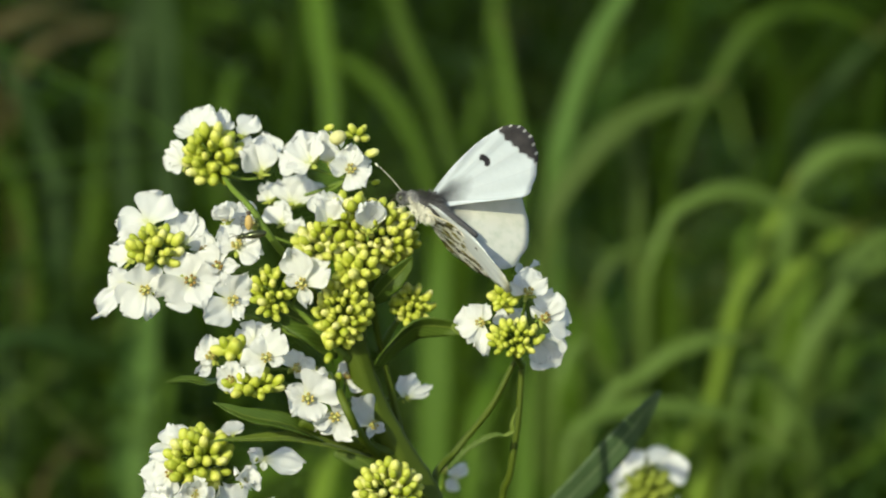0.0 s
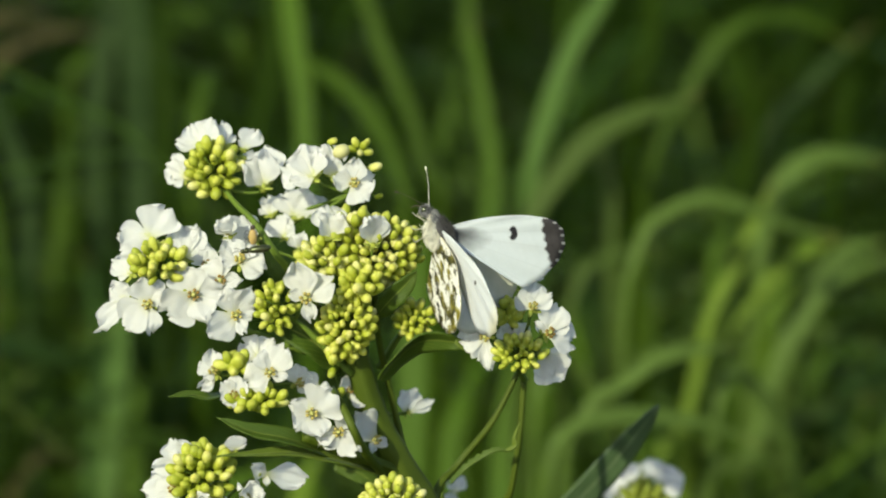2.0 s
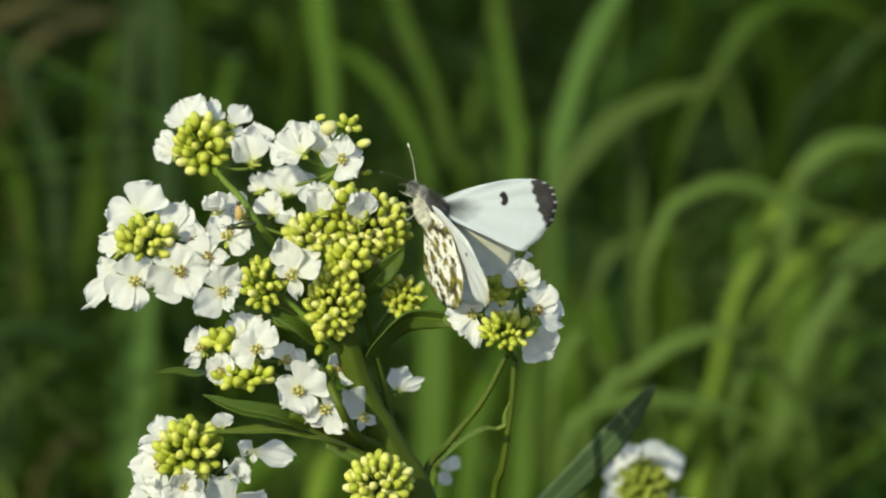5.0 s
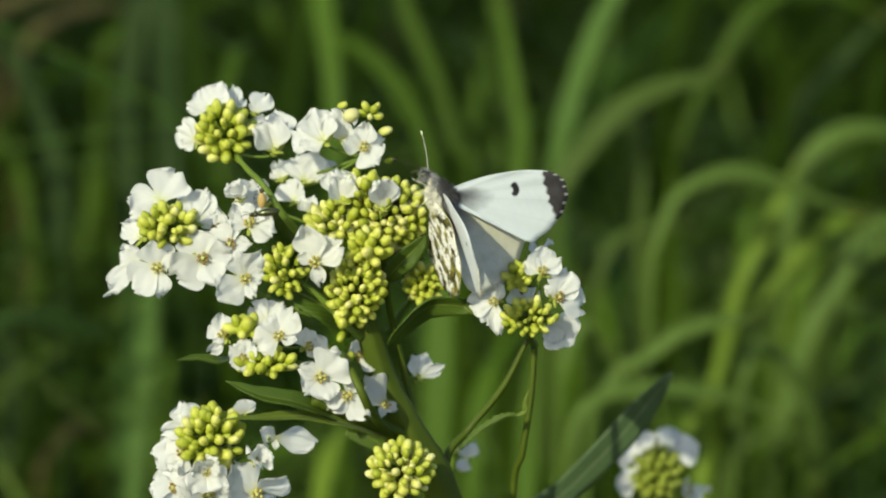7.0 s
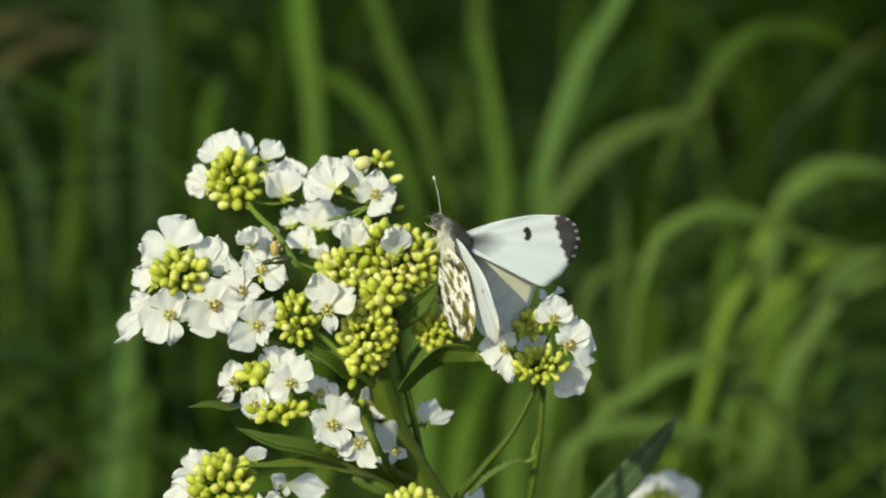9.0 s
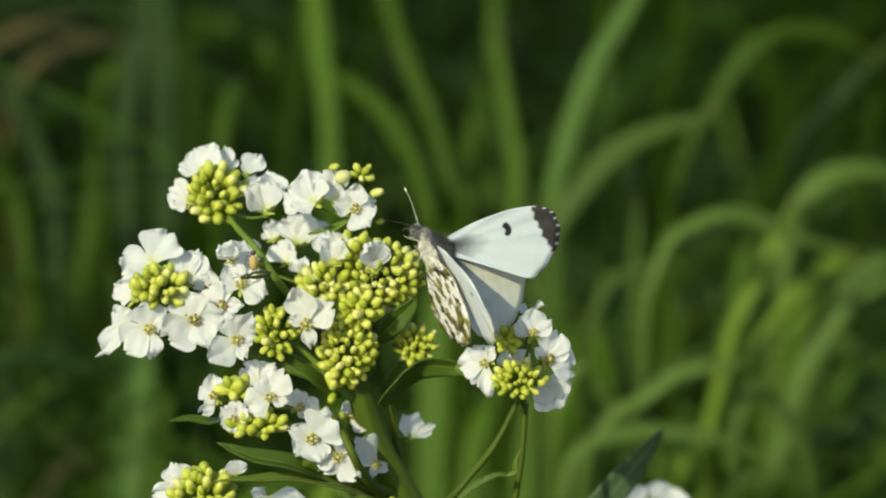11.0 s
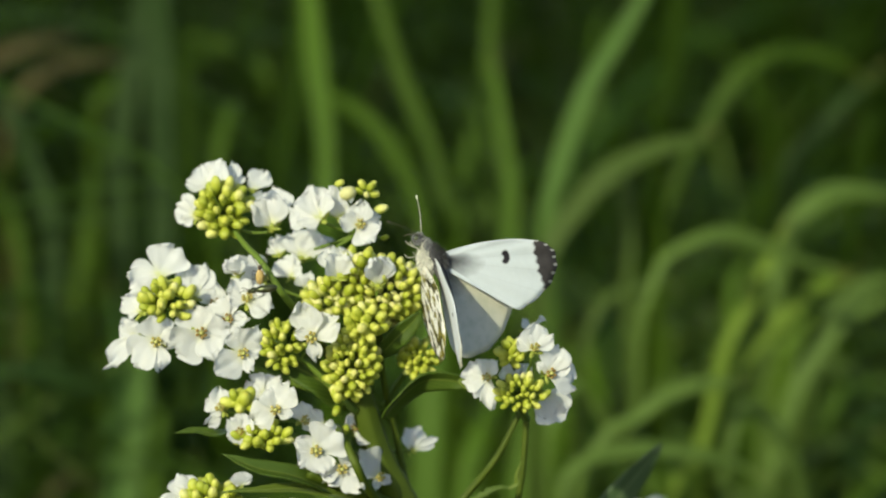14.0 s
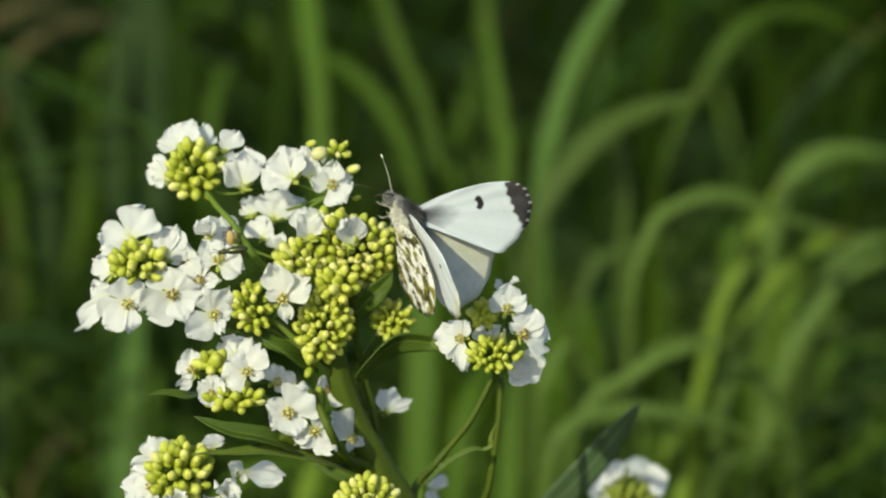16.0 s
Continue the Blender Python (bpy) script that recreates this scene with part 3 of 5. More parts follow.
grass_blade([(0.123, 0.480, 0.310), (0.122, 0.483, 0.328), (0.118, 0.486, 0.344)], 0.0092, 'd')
grass_blade([(0.144, 0.500, 0.358), (0.151, 0.503, 0.371), (0.163, 0.506, 0.378), (0.174, 0.509, 0.379)], 0.0085, 'g')
grass_blade([(0.132, 0.460, 0.389), (0.138, 0.463, 0.396), (0.150, 0.466, 0.398), (0.165, 0.469, 0.397)], 0.0059, 'q')
grass_blade([(0.127, 0.480, 0.397), (0.132, 0.483, 0.410), (0.141, 0.486, 0.425), (0.147, 0.489, 0.430)], 0.0083, 'm')
grass_blade([(0.137, 0.440, 0.417), (0.143, 0.443, 0.427), (0.152, 0.446, 0.435), (0.167, 0.449, 0.438)], 0.0088, 'f')
grass_blade([(0.055, 0.480, 0.379), (0.050, 0.483, 0.396), (0.049, 0.486, 0.409)], 0.0078, 'g')
grass_blade([(0.107, 0.500, 0.410), (0.109, 0.503, 0.423), (0.115, 0.506, 0.428)], 0.0061, 'g')
grass_blade([(0.142, 0.520, 0.295), (0.144, 0.523, 0.317), (0.149, 0.526, 0.325), (0.161, 0.529, 0.327)], 0.0072, 'd')
grass_blade([(0.065, 0.420, 0.362), (0.073, 0.423, 0.365), (0.086, 0.426, 0.366), (0.099, 0.429, 0.363)], 0.0065, 'o')
grass_blade([(0.117, 0.500, 0.358), (0.118, 0.503, 0.376), (0.123, 0.506, 0.390)], 0.0071, 'g')
grass_blade([(0.019, 0.360, 0.355), (0.021, 0.375, 0.377), (0.025, 0.390, 0.402), (0.031, 0.405, 0.418)], 0.0101, 'g')
grass_blade([(-0.012, 0.360, 0.355), (-0.011, 0.375, 0.398), (-0.010, 0.390, 0.431), (-0.007, 0.405, 0.456)], 0.0121, 'g')
grass_blade([(0.000, 0.400, 0.340), (0.003, 0.415, 0.372), (0.011, 0.430, 0.390), (0.021, 0.445, 0.398)], 0.0097, 'g')
grass_blade([(0.040, 0.500, 0.358), (0.041, 0.503, 0.381), (0.042, 0.506, 0.399)], 0.0085, 'g')
grass_blade([(0.084, 0.600, 0.472), (0.089, 0.603, 0.488), (0.091, 0.606, 0.512), (0.093, 0.609, 0.538), (0.101, 0.612, 0.552)], 0.0104, 'd')
grass_blade([(0.136, 0.620, 0.417), (0.136, 0.623, 0.449), (0.132, 0.626, 0.479), (0.130, 0.629, 0.491)], 0.0090, 'd')
grass_blade([(-0.001, 0.540, 0.436), (0.001, 0.555, 0.461), (0.009, 0.570, 0.487), (0.011, 0.585, 0.516), (0.013, 0.600, 0.540), (0.021, 0.615, 0.553)], 0.0083, 'o')
grass_blade([(0.016, 0.480, 0.429), (0.019, 0.495, 0.457), (0.014, 0.510, 0.490), (0.012, 0.525, 0.511)], 0.0074, 'g')
grass_blade([(0.011, 0.500, 0.429), (0.010, 0.515, 0.462), (0.005, 0.530, 0.478), (-0.003, 0.545, 0.484)], 0.0066, 'o')
grass_blade([(-0.006, 0.460, 0.461), (-0.013, 0.475, 0.484), (-0.023, 0.490, 0.503), (-0.031, 0.505, 0.525), (-0.039, 0.520, 0.547), (-0.039, 0.535, 0.559)], 0.0072, 'o')
grass_blade([(-0.014, 0.440, 0.459), (-0.020, 0.455, 0.472), (-0.028, 0.470, 0.483), (-0.039, 0.485, 0.492), (-0.051, 0.500, 0.496), (-0.061, 0.515, 0.492)], 0.0079, 'o')
grass_blade([(-0.053, 0.480, 0.450), (-0.054, 0.495, 0.480), (-0.058, 0.510, 0.504), (-0.061, 0.525, 0.525), (-0.064, 0.540, 0.547), (-0.060, 0.555, 0.559)], 0.0097, 'g')
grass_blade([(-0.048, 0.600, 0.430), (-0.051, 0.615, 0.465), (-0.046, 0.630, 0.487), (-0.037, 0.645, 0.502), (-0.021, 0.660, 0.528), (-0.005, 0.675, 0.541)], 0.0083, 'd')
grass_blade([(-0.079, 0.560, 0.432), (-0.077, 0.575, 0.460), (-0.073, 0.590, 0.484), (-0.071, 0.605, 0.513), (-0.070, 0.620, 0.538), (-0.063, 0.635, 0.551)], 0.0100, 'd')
grass_blade([(-0.099, 0.500, 0.445), (-0.098, 0.515, 0.472), (-0.094, 0.530, 0.486), (-0.087, 0.545, 0.485), (-0.083, 0.560, 0.468)], 0.0080, 'o')
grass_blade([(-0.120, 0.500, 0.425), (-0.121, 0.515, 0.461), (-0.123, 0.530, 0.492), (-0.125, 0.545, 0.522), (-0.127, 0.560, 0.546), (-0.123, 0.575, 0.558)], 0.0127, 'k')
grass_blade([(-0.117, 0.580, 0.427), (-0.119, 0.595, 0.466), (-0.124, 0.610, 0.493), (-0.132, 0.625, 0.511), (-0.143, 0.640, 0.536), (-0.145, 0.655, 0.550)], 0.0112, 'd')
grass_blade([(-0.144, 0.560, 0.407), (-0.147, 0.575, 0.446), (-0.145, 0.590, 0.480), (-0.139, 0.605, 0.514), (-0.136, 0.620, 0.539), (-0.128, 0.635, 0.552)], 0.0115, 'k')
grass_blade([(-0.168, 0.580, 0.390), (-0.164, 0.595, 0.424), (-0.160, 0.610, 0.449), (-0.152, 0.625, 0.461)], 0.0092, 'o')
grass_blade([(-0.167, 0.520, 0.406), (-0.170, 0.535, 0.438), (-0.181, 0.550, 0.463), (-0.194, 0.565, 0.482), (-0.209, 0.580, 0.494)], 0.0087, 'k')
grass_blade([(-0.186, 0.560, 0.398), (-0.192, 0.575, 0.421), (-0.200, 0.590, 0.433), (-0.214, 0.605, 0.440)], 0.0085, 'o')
grass_blade([(-0.206, 0.600, 0.431), (-0.193, 0.615, 0.453), (-0.177, 0.630, 0.463), (-0.162, 0.645, 0.462)], 0.0078, 'd')
grass_blade([(-0.219, 0.700, 0.450), (-0.205, 0.715, 0.466), (-0.185, 0.730, 0.472), (-0.163, 0.745, 0.470)], 0.0097, 'w')
grass_blade([(-0.232, 0.720, 0.471), (-0.213, 0.735, 0.478), (-0.191, 0.750, 0.480)], 0.0116, 'w')
grass_blade([(-0.169, 0.660, 0.465), (-0.150, 0.675, 0.478), (-0.126, 0.690, 0.480), (-0.109, 0.705, 0.473)], 0.0093, 'o')
grass_blade([(-0.092, 0.660, 0.480), (-0.103, 0.675, 0.485), (-0.120, 0.690, 0.488), (-0.143, 0.705, 0.488)], 0.0082, 'o')
grass_blade([(-0.190, 0.440, 0.392), (-0.180, 0.455, 0.395), (-0.170, 0.470, 0.392), (-0.157, 0.485, 0.384), (-0.144, 0.500, 0.373), (-0.138, 0.515, 0.357)], 0.0084, 'e')
grass_blade([(-0.133, 0.460, 0.318), (-0.130, 0.475, 0.353), (-0.129, 0.490, 0.376), (-0.129, 0.505, 0.395), (-0.126, 0.520, 0.417)], 0.0104, 'e')
grass_blade([(-0.149, 0.520, 0.296), (-0.147, 0.535, 0.328), (-0.146, 0.550, 0.358), (-0.147, 0.565, 0.384), (-0.155, 0.580, 0.402)], 0.0101, 'b')
grass_blade([(-0.183, 0.520, 0.303), (-0.175, 0.535, 0.338), (-0.166, 0.550, 0.346), (-0.157, 0.565, 0.354), (-0.155, 0.580, 0.370)], 0.0077, 'd')
grass_blade([(-0.176, 0.500, 0.320), (-0.167, 0.515, 0.330), (-0.155, 0.530, 0.327), (-0.146, 0.545, 0.320)], 0.0061, 'w')
grass_blade([(-0.188, 0.540, 0.301), (-0.188, 0.555, 0.337), (-0.189, 0.570, 0.362), (-0.193, 0.585, 0.384)], 0.0088, 'g')
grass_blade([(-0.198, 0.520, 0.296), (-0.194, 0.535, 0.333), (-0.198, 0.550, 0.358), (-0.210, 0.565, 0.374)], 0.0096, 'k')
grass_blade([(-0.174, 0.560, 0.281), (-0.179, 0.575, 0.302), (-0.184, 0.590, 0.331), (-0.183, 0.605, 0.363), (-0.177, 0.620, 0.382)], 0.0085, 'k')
grass_blade([(-0.123, 0.480, 0.311), (-0.124, 0.495, 0.337), (-0.121, 0.510, 0.365), (-0.117, 0.525, 0.385)], 0.0101, 'g')
grass_blade([(-0.082, 0.340, 0.363), (-0.076, 0.355, 0.372), (-0.061, 0.370, 0.375), (-0.044, 0.385, 0.368)], 0.0079, 'm')
grass_blade([(-0.051, 0.340, 0.363), (-0.049, 0.355, 0.374), (-0.045, 0.370, 0.379), (-0.038, 0.385, 0.378)], 0.0090, 'y')
grass_blade([(-0.195, 0.560, 0.395), (-0.186, 0.575, 0.404), (-0.174, 0.590, 0.403), (-0.162, 0.605, 0.391)], 0.0075, 'k')
grass_field("meadow_grass", "dense green meadow grass, arching blades", "g", 240, 5, 0.60, 1.15, 0.30, 0.42, 1.0)
grass_field("meadow_grass", "slender green meadow grass, tall arching blades", "o", 130, 25, 0.45, 0.95, 0.38, 0.53, 0.9, False, 0.003, 0.007)
grass_field("meadow_grass", "slender bright grass blades bowed over by their weight", "m", 230, 55, 0.30, 0.75, 0.34, 0.47, 1.2, False, 0.002, 0.005)
grass_field("meadow_grass", "thin dry-looking grass blades among green ones", "p", 260, 65, 0.34, 1.0, 0.32, 0.48, 1.1, False, 0.0015, 0.004)
# added stand outside the view, there to throw shade on the grass behind
grass_field("meadow_grass", "unseen stand of tall green grass, added to shade the meadow", "g", 1500, 45, 0.30, 1.7, 0.45, 0.68, 0.3, True)
grass_field("meadow_grass", "bluish green meadow grass, tall blades", "b", 45, 35, 0.50, 1.10, 0.38, 0.56, 0.6)
grass_field("meadow_grass", "dense green meadow grass behind the broad blades", "g", 50, 15, 0.85, 1.7, 0.34, 0.52, 0.4)
grass_field("meadow_grass", "dense meadow grass, its shade painted as dark green", "d", 1700, 6, 0.75, 2.2, 0.30, 0.50, 0.3)
grass_field("meadow_grass", "yellowish green meadow grass among darker blades", "y", 70, 7, 0.50, 0.95, 0.28, 0.42, 1.0)
grass_field("meadow_grass", "low green meadow grass all round the flowers", "g", 15000, 75, 0.0, -1.0, 0.16, 0.32, 0.6, False, 0.006, 0.014)
grass_field("meadow_grass", "open meadow grass in the distance, green", "o", 15000, 85, 0.0, -1.0, 0.22, 0.42, 0.8, False, 0.02, 0.06, 3.2, 11.0)
grass_field("meadow_grass", "far meadow grass, shade painted into its dark green", "d", 2400, 8, 1.5, 5.0, 0.35, 0.62, 0.3)


# ---- the flowering plants ----
def thin_sheet(name, point, nu, nv, material):
    """A membrane over a grid, one layer thick: point(u, v) gives place and uv."""
    spots = [point(i / nu, j / nv) for i in range(nu + 1) for j in range(nv + 1)]
    w = nv + 1
    faces = [(i * w + j, (i + 1) * w + j, (i + 1) * w + j + 1, i * w + j + 1) for i in range(nu) for j in range(nv)]
    me = bpy.data.meshes.new(name)
    me.from_pydata([p for p, _ in spots], [], faces)
    layer = me.uv_layers.new(name="UVMap")
    layer.data.foreach_set("uv", np.array([spots[k][1] for f in faces for k in f], dtype=np.float32).ravel())
    me.shade_smooth()
    me.materials.append(material)
    return me


def petal_mesh(seed):
    """A white spoon-shaped petal, one unit long: a membrane with a narrow claw and a crumpled, notched rim."""
    rng = random.Random(seed)
    notch, wave, curl, p1, p2, p3 = rng.uniform(0.0, 0.14), rng.uniform(0.03, 0.08), rng.uniform(-0.42, 0.10), rng.uniform(0, 6), rng.uniform(0, 6), rng.uniform(0, 6)
    broad, skew, cup = rng.uniform(1.02, 1.28), rng.uniform(-0.12, 0.12), rng.uniform(0.02, 0.26)
    off = Vector((rng.uniform(0, 40), rng.uniform(0, 40), rng.uniform(0, 40)))

    def point(u, v):
        s = v * 2 - 1
        k = min(1.0, u / 0.55)
        w = broad * 0.5 * (0.26 + 0.74 * k * k * (3 - 2 * k)) * math.sqrt(1 - (max(0.0, u - 0.60) / 0.43) ** 2)
        rim = noise.noise(off + Vector((s * 2.6, 0, 0))) * 0.17 + noise.noise(off + Vector((s * 7.5, 5, 0))) * 0.095
        reach = u * (1 - 0.15 * s * s * u - notch * math.exp(-(s * 4) ** 2) * u ** 4 + rim * u ** 3)
        fold = noise.noise(off + Vector((u * 2.4, s * 2.2, 9))) * 0.17 + noise.noise(off + Vector((u * 5.5, s * 5.0, 3))) * 0.085
        z = 0.22 * math.sin(u * 1.9) * u + curl * u ** 3 + cup * s * s * u * (1 - u * 0.6) + fold * u * (0.4 + 0.6 * u)
        z += wave * u * u * (math.sin(s * 5 + p2) + 0.6 * math.sin(s * 9 + u * 5 + p1) + 0.5 * math.sin(s * 15 - u * 6 + p3) * u)
        return Vector((reach, s * w + skew * u * u, z)), (v, u)

    return thin_sheet("petal", point, 12, 14, PETAL)


def bud_mesh(seed, skin, fat=1.0):
    """A plump closed bud, one unit long, with a slightly pointed top."""
    rng = random.Random(seed)
    bm = bmesh.new()
    uv = bm.loops.layers.uv.new("UVMap")
    add_ball(bm, Matrix.Diagonal((fat * rng.uniform(0.30, 0.36), fat * rng.uniform(0.30, 0.36), 0.5, 1)), 7, 9, 0, rng.uniform(0.85, 1.05), uv)
    for v in bm.verts:
        v.co.z += 0.05 * max(0, v.co.z) - 0.02
        lobe = 1 + 0.06 * math.cos(2 * math.atan2(v.co.y, v.co.x))
        v.co.x, v.co.y = v.co.x * lobe, v.co.y * lobe
    return mesh_of(bm, "bud", skin)


def calyx_mesh(seed):
    """The flower's green cup with four narrow sepals; the petals stand at its origin."""
    rng = random.Random(seed)
    bm = bmesh.new()
    add_ball(bm, Matrix.Translation((0, 0, -0.16)) @ Matrix.Diagonal((0.13, 0.13, 0.16, 1)), 5, 7)
    for k in range(4):
        turn = Matrix.Rotation(radians(45 + 90 * k + rng.uniform(-8, 8)), 4, "Z") @ Matrix.Rotation(radians(rng.uniform(62, 80)), 4, "Y")
        add_ball(bm, Matrix.Translation((0, 0, -0.17)) @ turn @ Matrix.Translation((0, 0, 0.18)) @ Matrix.Diagonal((0.035, 0.10, 0.24, 1)), 5, 6)
    return mesh_of(bm, "flower", CALYX)


def centre_mesh(seed, skin):
    """Six short filaments with anthers round a stubby pistil."""
    rng = random.Random(seed)
    bm = bmesh.new()
    add_tube(bm, [Vector((0, 0, 0)), Vector((0, 0, 0.10)), Vector((0, 0, 0.19))], 0.10, 0.06, 6, 1)
    add_ball(bm, Matrix.Translation((0, 0, 0.20)) @ Matrix.Diagonal((0.07, 0.07, 0.05, 1)), 4, 6, 1)
    for k in range(6):
        a = radians(60 * k + rng.uniform(-12, 12))
        top = Vector((0.15 * math.cos(a), 0.15 * math.sin(a), rng.uniform(0.13, 0.22)))
        add_tube(bm, [Vector((0.05 * math.cos(a), 0.05 * math.sin(a), 0)), top], 0.030, 0.022, 4, 1)
        add_ball(bm, Matrix.Translation(top) @ Matrix.Rotation(rng.uniform(-0.6, 0.6), 4, "X") @ Matrix.Diagonal((0.068, 0.058, 0.070, 1)), 4, 6, 0)
    return mesh_of(bm, "flower_centre", skin, PISTIL)


PETALS = [petal_mesh(s) for s in range(24)]
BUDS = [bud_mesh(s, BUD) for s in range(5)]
GREEN_SHADED_BUDS = [bud_mesh(s, GREEN_SHADED_BUD) for s in range(3)]
PALE_BUDS = [bud_mesh(7, PALE_BUD, 1.4)]
CALYXES = [calyx_mesh(s) for s in range(3)]
CENTRES = [centre_mesh(s, ANTHER) for s in range(3)] + [centre_mesh(s, WILTED) for s in (9, 10)]
RNG = random.Random(21)


RIGHT, UPWARD, OUTWARD = Vector((1, 0, 0)), Vector((0, 0.2419, 0.9703)), Vector((0, -0.9703, 0.2419))


def flower(plant, place, axis, length, spread, spin, petals=()):
    """A four-petalled flower with its calyx at place, facing along axis; length in millimetres. petals: for a flower whose petals hang
    unevenly, each one's turn, length in millimetres, lean towards the open side of the meadow, and breadth."""
    size = length * 0.00119
    m = Matrix.Translation(place) @ turned_to(axis, spin) @ Matrix.Scale(size, 4)
    cup = part("flower", RNG.choice(CALYXES), plant, m)
    for turn, reach, lean, broad in petals:
        along = (RIGHT * math.cos(radians(turn)) + UPWARD * math.sin(radians(turn))) * math.cos(radians(lean)) + OUTWARD * math.sin(radians(lean))
        face = (Vector(axis).normalized() + OUTWARD * 0.8).normalized()
        face = Matrix.Rotation(radians(RNG.uniform(-22, 22)), 3, along) @ (face - along * face.dot(along)).normalized()
        basis = Matrix((along, face.cross(along), face)).transposed().to_4x4()
        size_of = Matrix.Diagonal((reach * 0.00101, reach * 0.00097 * broad, reach * 0.00101, 1))
        part("petal", RNG.choice(PETALS), cup, m.inverted() @ Matrix.Translation(place) @ basis @ size_of)
    for k in range(0 if petals else 4):
        lean = (1 - spread) * 78 + RNG.uniform(-24, 22) * (0.3 + 0.7 * spread)
        k_size = RNG.uniform(0.82, 1.16)
        turn = Matrix.Rotation(radians(90 * k + RNG.uniform(-22, 22)), 4, "Z") @ Matrix.Rotation(radians(-lean), 4, "Y") @ Matrix.Rotation(radians(RNG.uniform(-28, 28)), 4, "X")
        part("petal", RNG.choice(PETALS), cup, turn @ Matrix.Translation((0.05, 0, 0)) @ Matrix.Diagonal((k_size, k_size * (1.3 if spread < 0.6 else 1.0), k_size, 1)))
    # deep in a flower that is seen from its side the centre stays hidden
    if not petals or Vector(axis).normalized().dot(OUTWARD) > 0.80:
        part("flower_centre", RNG.choice(CENTRES), cup)
    return cup


def raceme(plant, stalk, flowers, buds, kinds=None):
    """A flower head: its stalk with thin flower stalks, open flowers, and domes of buds (centre, half width, half height, bud size, count)."""
    origin = plant.location
    path = smooth_path([Vector(q) - origin for q in stalk], 6)
    stalks = bmesh.new()
    add_tube(stalks, path, 0.0005, 0.0008, 8, 0, 0.12, 3)
    node = path[0].lerp(path[min(6, len(path) - 1)], 0.6)
    for place, axis, length, spread, spin, *petals in flowers:
        q = Vector(place) - origin
        flower(plant, q, axis, length, spread, spin, *petals)
        back = q - Vector(axis).normalized() * length * 0.0003
        add_tube(stalks, bezier((node, node.lerp(back, 0.6) - Vector(axis) * 0.0015, back), 5), 0.00035, 0.0003, 5)
    loose = bmesh.new()
    layer = loose.loops.layers.uv.new("UVMap")
    front = Vector((-0.15, -0.80, 0.58))
    inner = False
    for centre, rx, rz, size, count in buds:
        c = Vector(centre) - origin
        made, k = 0, 0
        total = int(count * 1.45)
        while made < count and k < total * 3:
            z = 1 - 2 * ((k % total) + 0.5) / total
            a = 2.39996 * k
            d = Vector((math.sqrt(1 - z * z) * math.cos(a), math.sqrt(1 - z * z) * math.sin(a), z))
            d = turned_to(front) @ d
            k += 1
            ring = RNG.uniform(0.90, 1.06) if count > 3 else 0.0
            q = c + Vector((d.x * rx, d.y * (rx + rz) * 0.42, d.z * rz)) * ring * 0.95
            central = max(0.0, d.dot(front))
            s = size * 1.34 * RNG.uniform(0.80, 1.15) * (1 - 0.28 * central ** 3 * (count > 20))
            axis = (d + Vector((0, 0, 0.5)) + Vector((RNG.uniform(-1, 1), RNG.uniform(-1, 1), RNG.uniform(-1, 1))) * 0.22).normalized()
            pose_of = Matrix.Translation(q) @ turned_to(axis, RNG.uniform(0, 360)) @ Matrix.Scale(s, 4)
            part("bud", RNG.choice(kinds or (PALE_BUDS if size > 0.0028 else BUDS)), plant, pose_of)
            if count > 6:
                deep = Matrix.Translation(c.lerp(q, RNG.uniform(0.62, 0.80)) + Vector((RNG.uniform(-1, 1), 0, RNG.uniform(-1, 1))) * size * 0.35) @ turned_to(axis) @ Matrix.Diagonal((0.36 * s, 0.36 * s, 0.46 * s, 1))
                add_ball(loose, deep, 5, 6, 0, 1.0, layer)
                inner = True
            foot = q - axis * s * 0.42
            add_tube(stalks, bezier((c.lerp(node, 0.35), c.lerp(foot, 0.5), foot), 3), 0.0002, 0.00026, 4)
            made += 1
    part("raceme_stalk", mesh_of(stalks, "raceme_stalk", LIT_STALK), plant)
    if inner:
        tagged(part("raceme_core", mesh_of(loose, "raceme_core", GREEN_SHADED_BUD if kinds else BUD), plant), kind="stuff")
    else:
        loose.free()


def stem(plant, points, r0, r1, name="branch"):
    return part(name, tube(name, smooth_path([Vector(q) - plant.location for q in points], 8), r0, r1, STEM, 24, 0.06, len(points), 0.05), plant)


def leaf(plant, points, width, material=None, face_to=(0, -0.6, 0.8), fold=0.25, teeth=0.0, shape=0.8, twist=0.0, label="", seed=1):
    line = smooth_path([Vector(q) - plant.location for q in points], 8)
    return part("leaf", leaf_mesh("leaf", line, width, material or LEAF, face_to, fold, teeth, shape, 28, 8, 0.0003, seed, twist), plant, None, label)


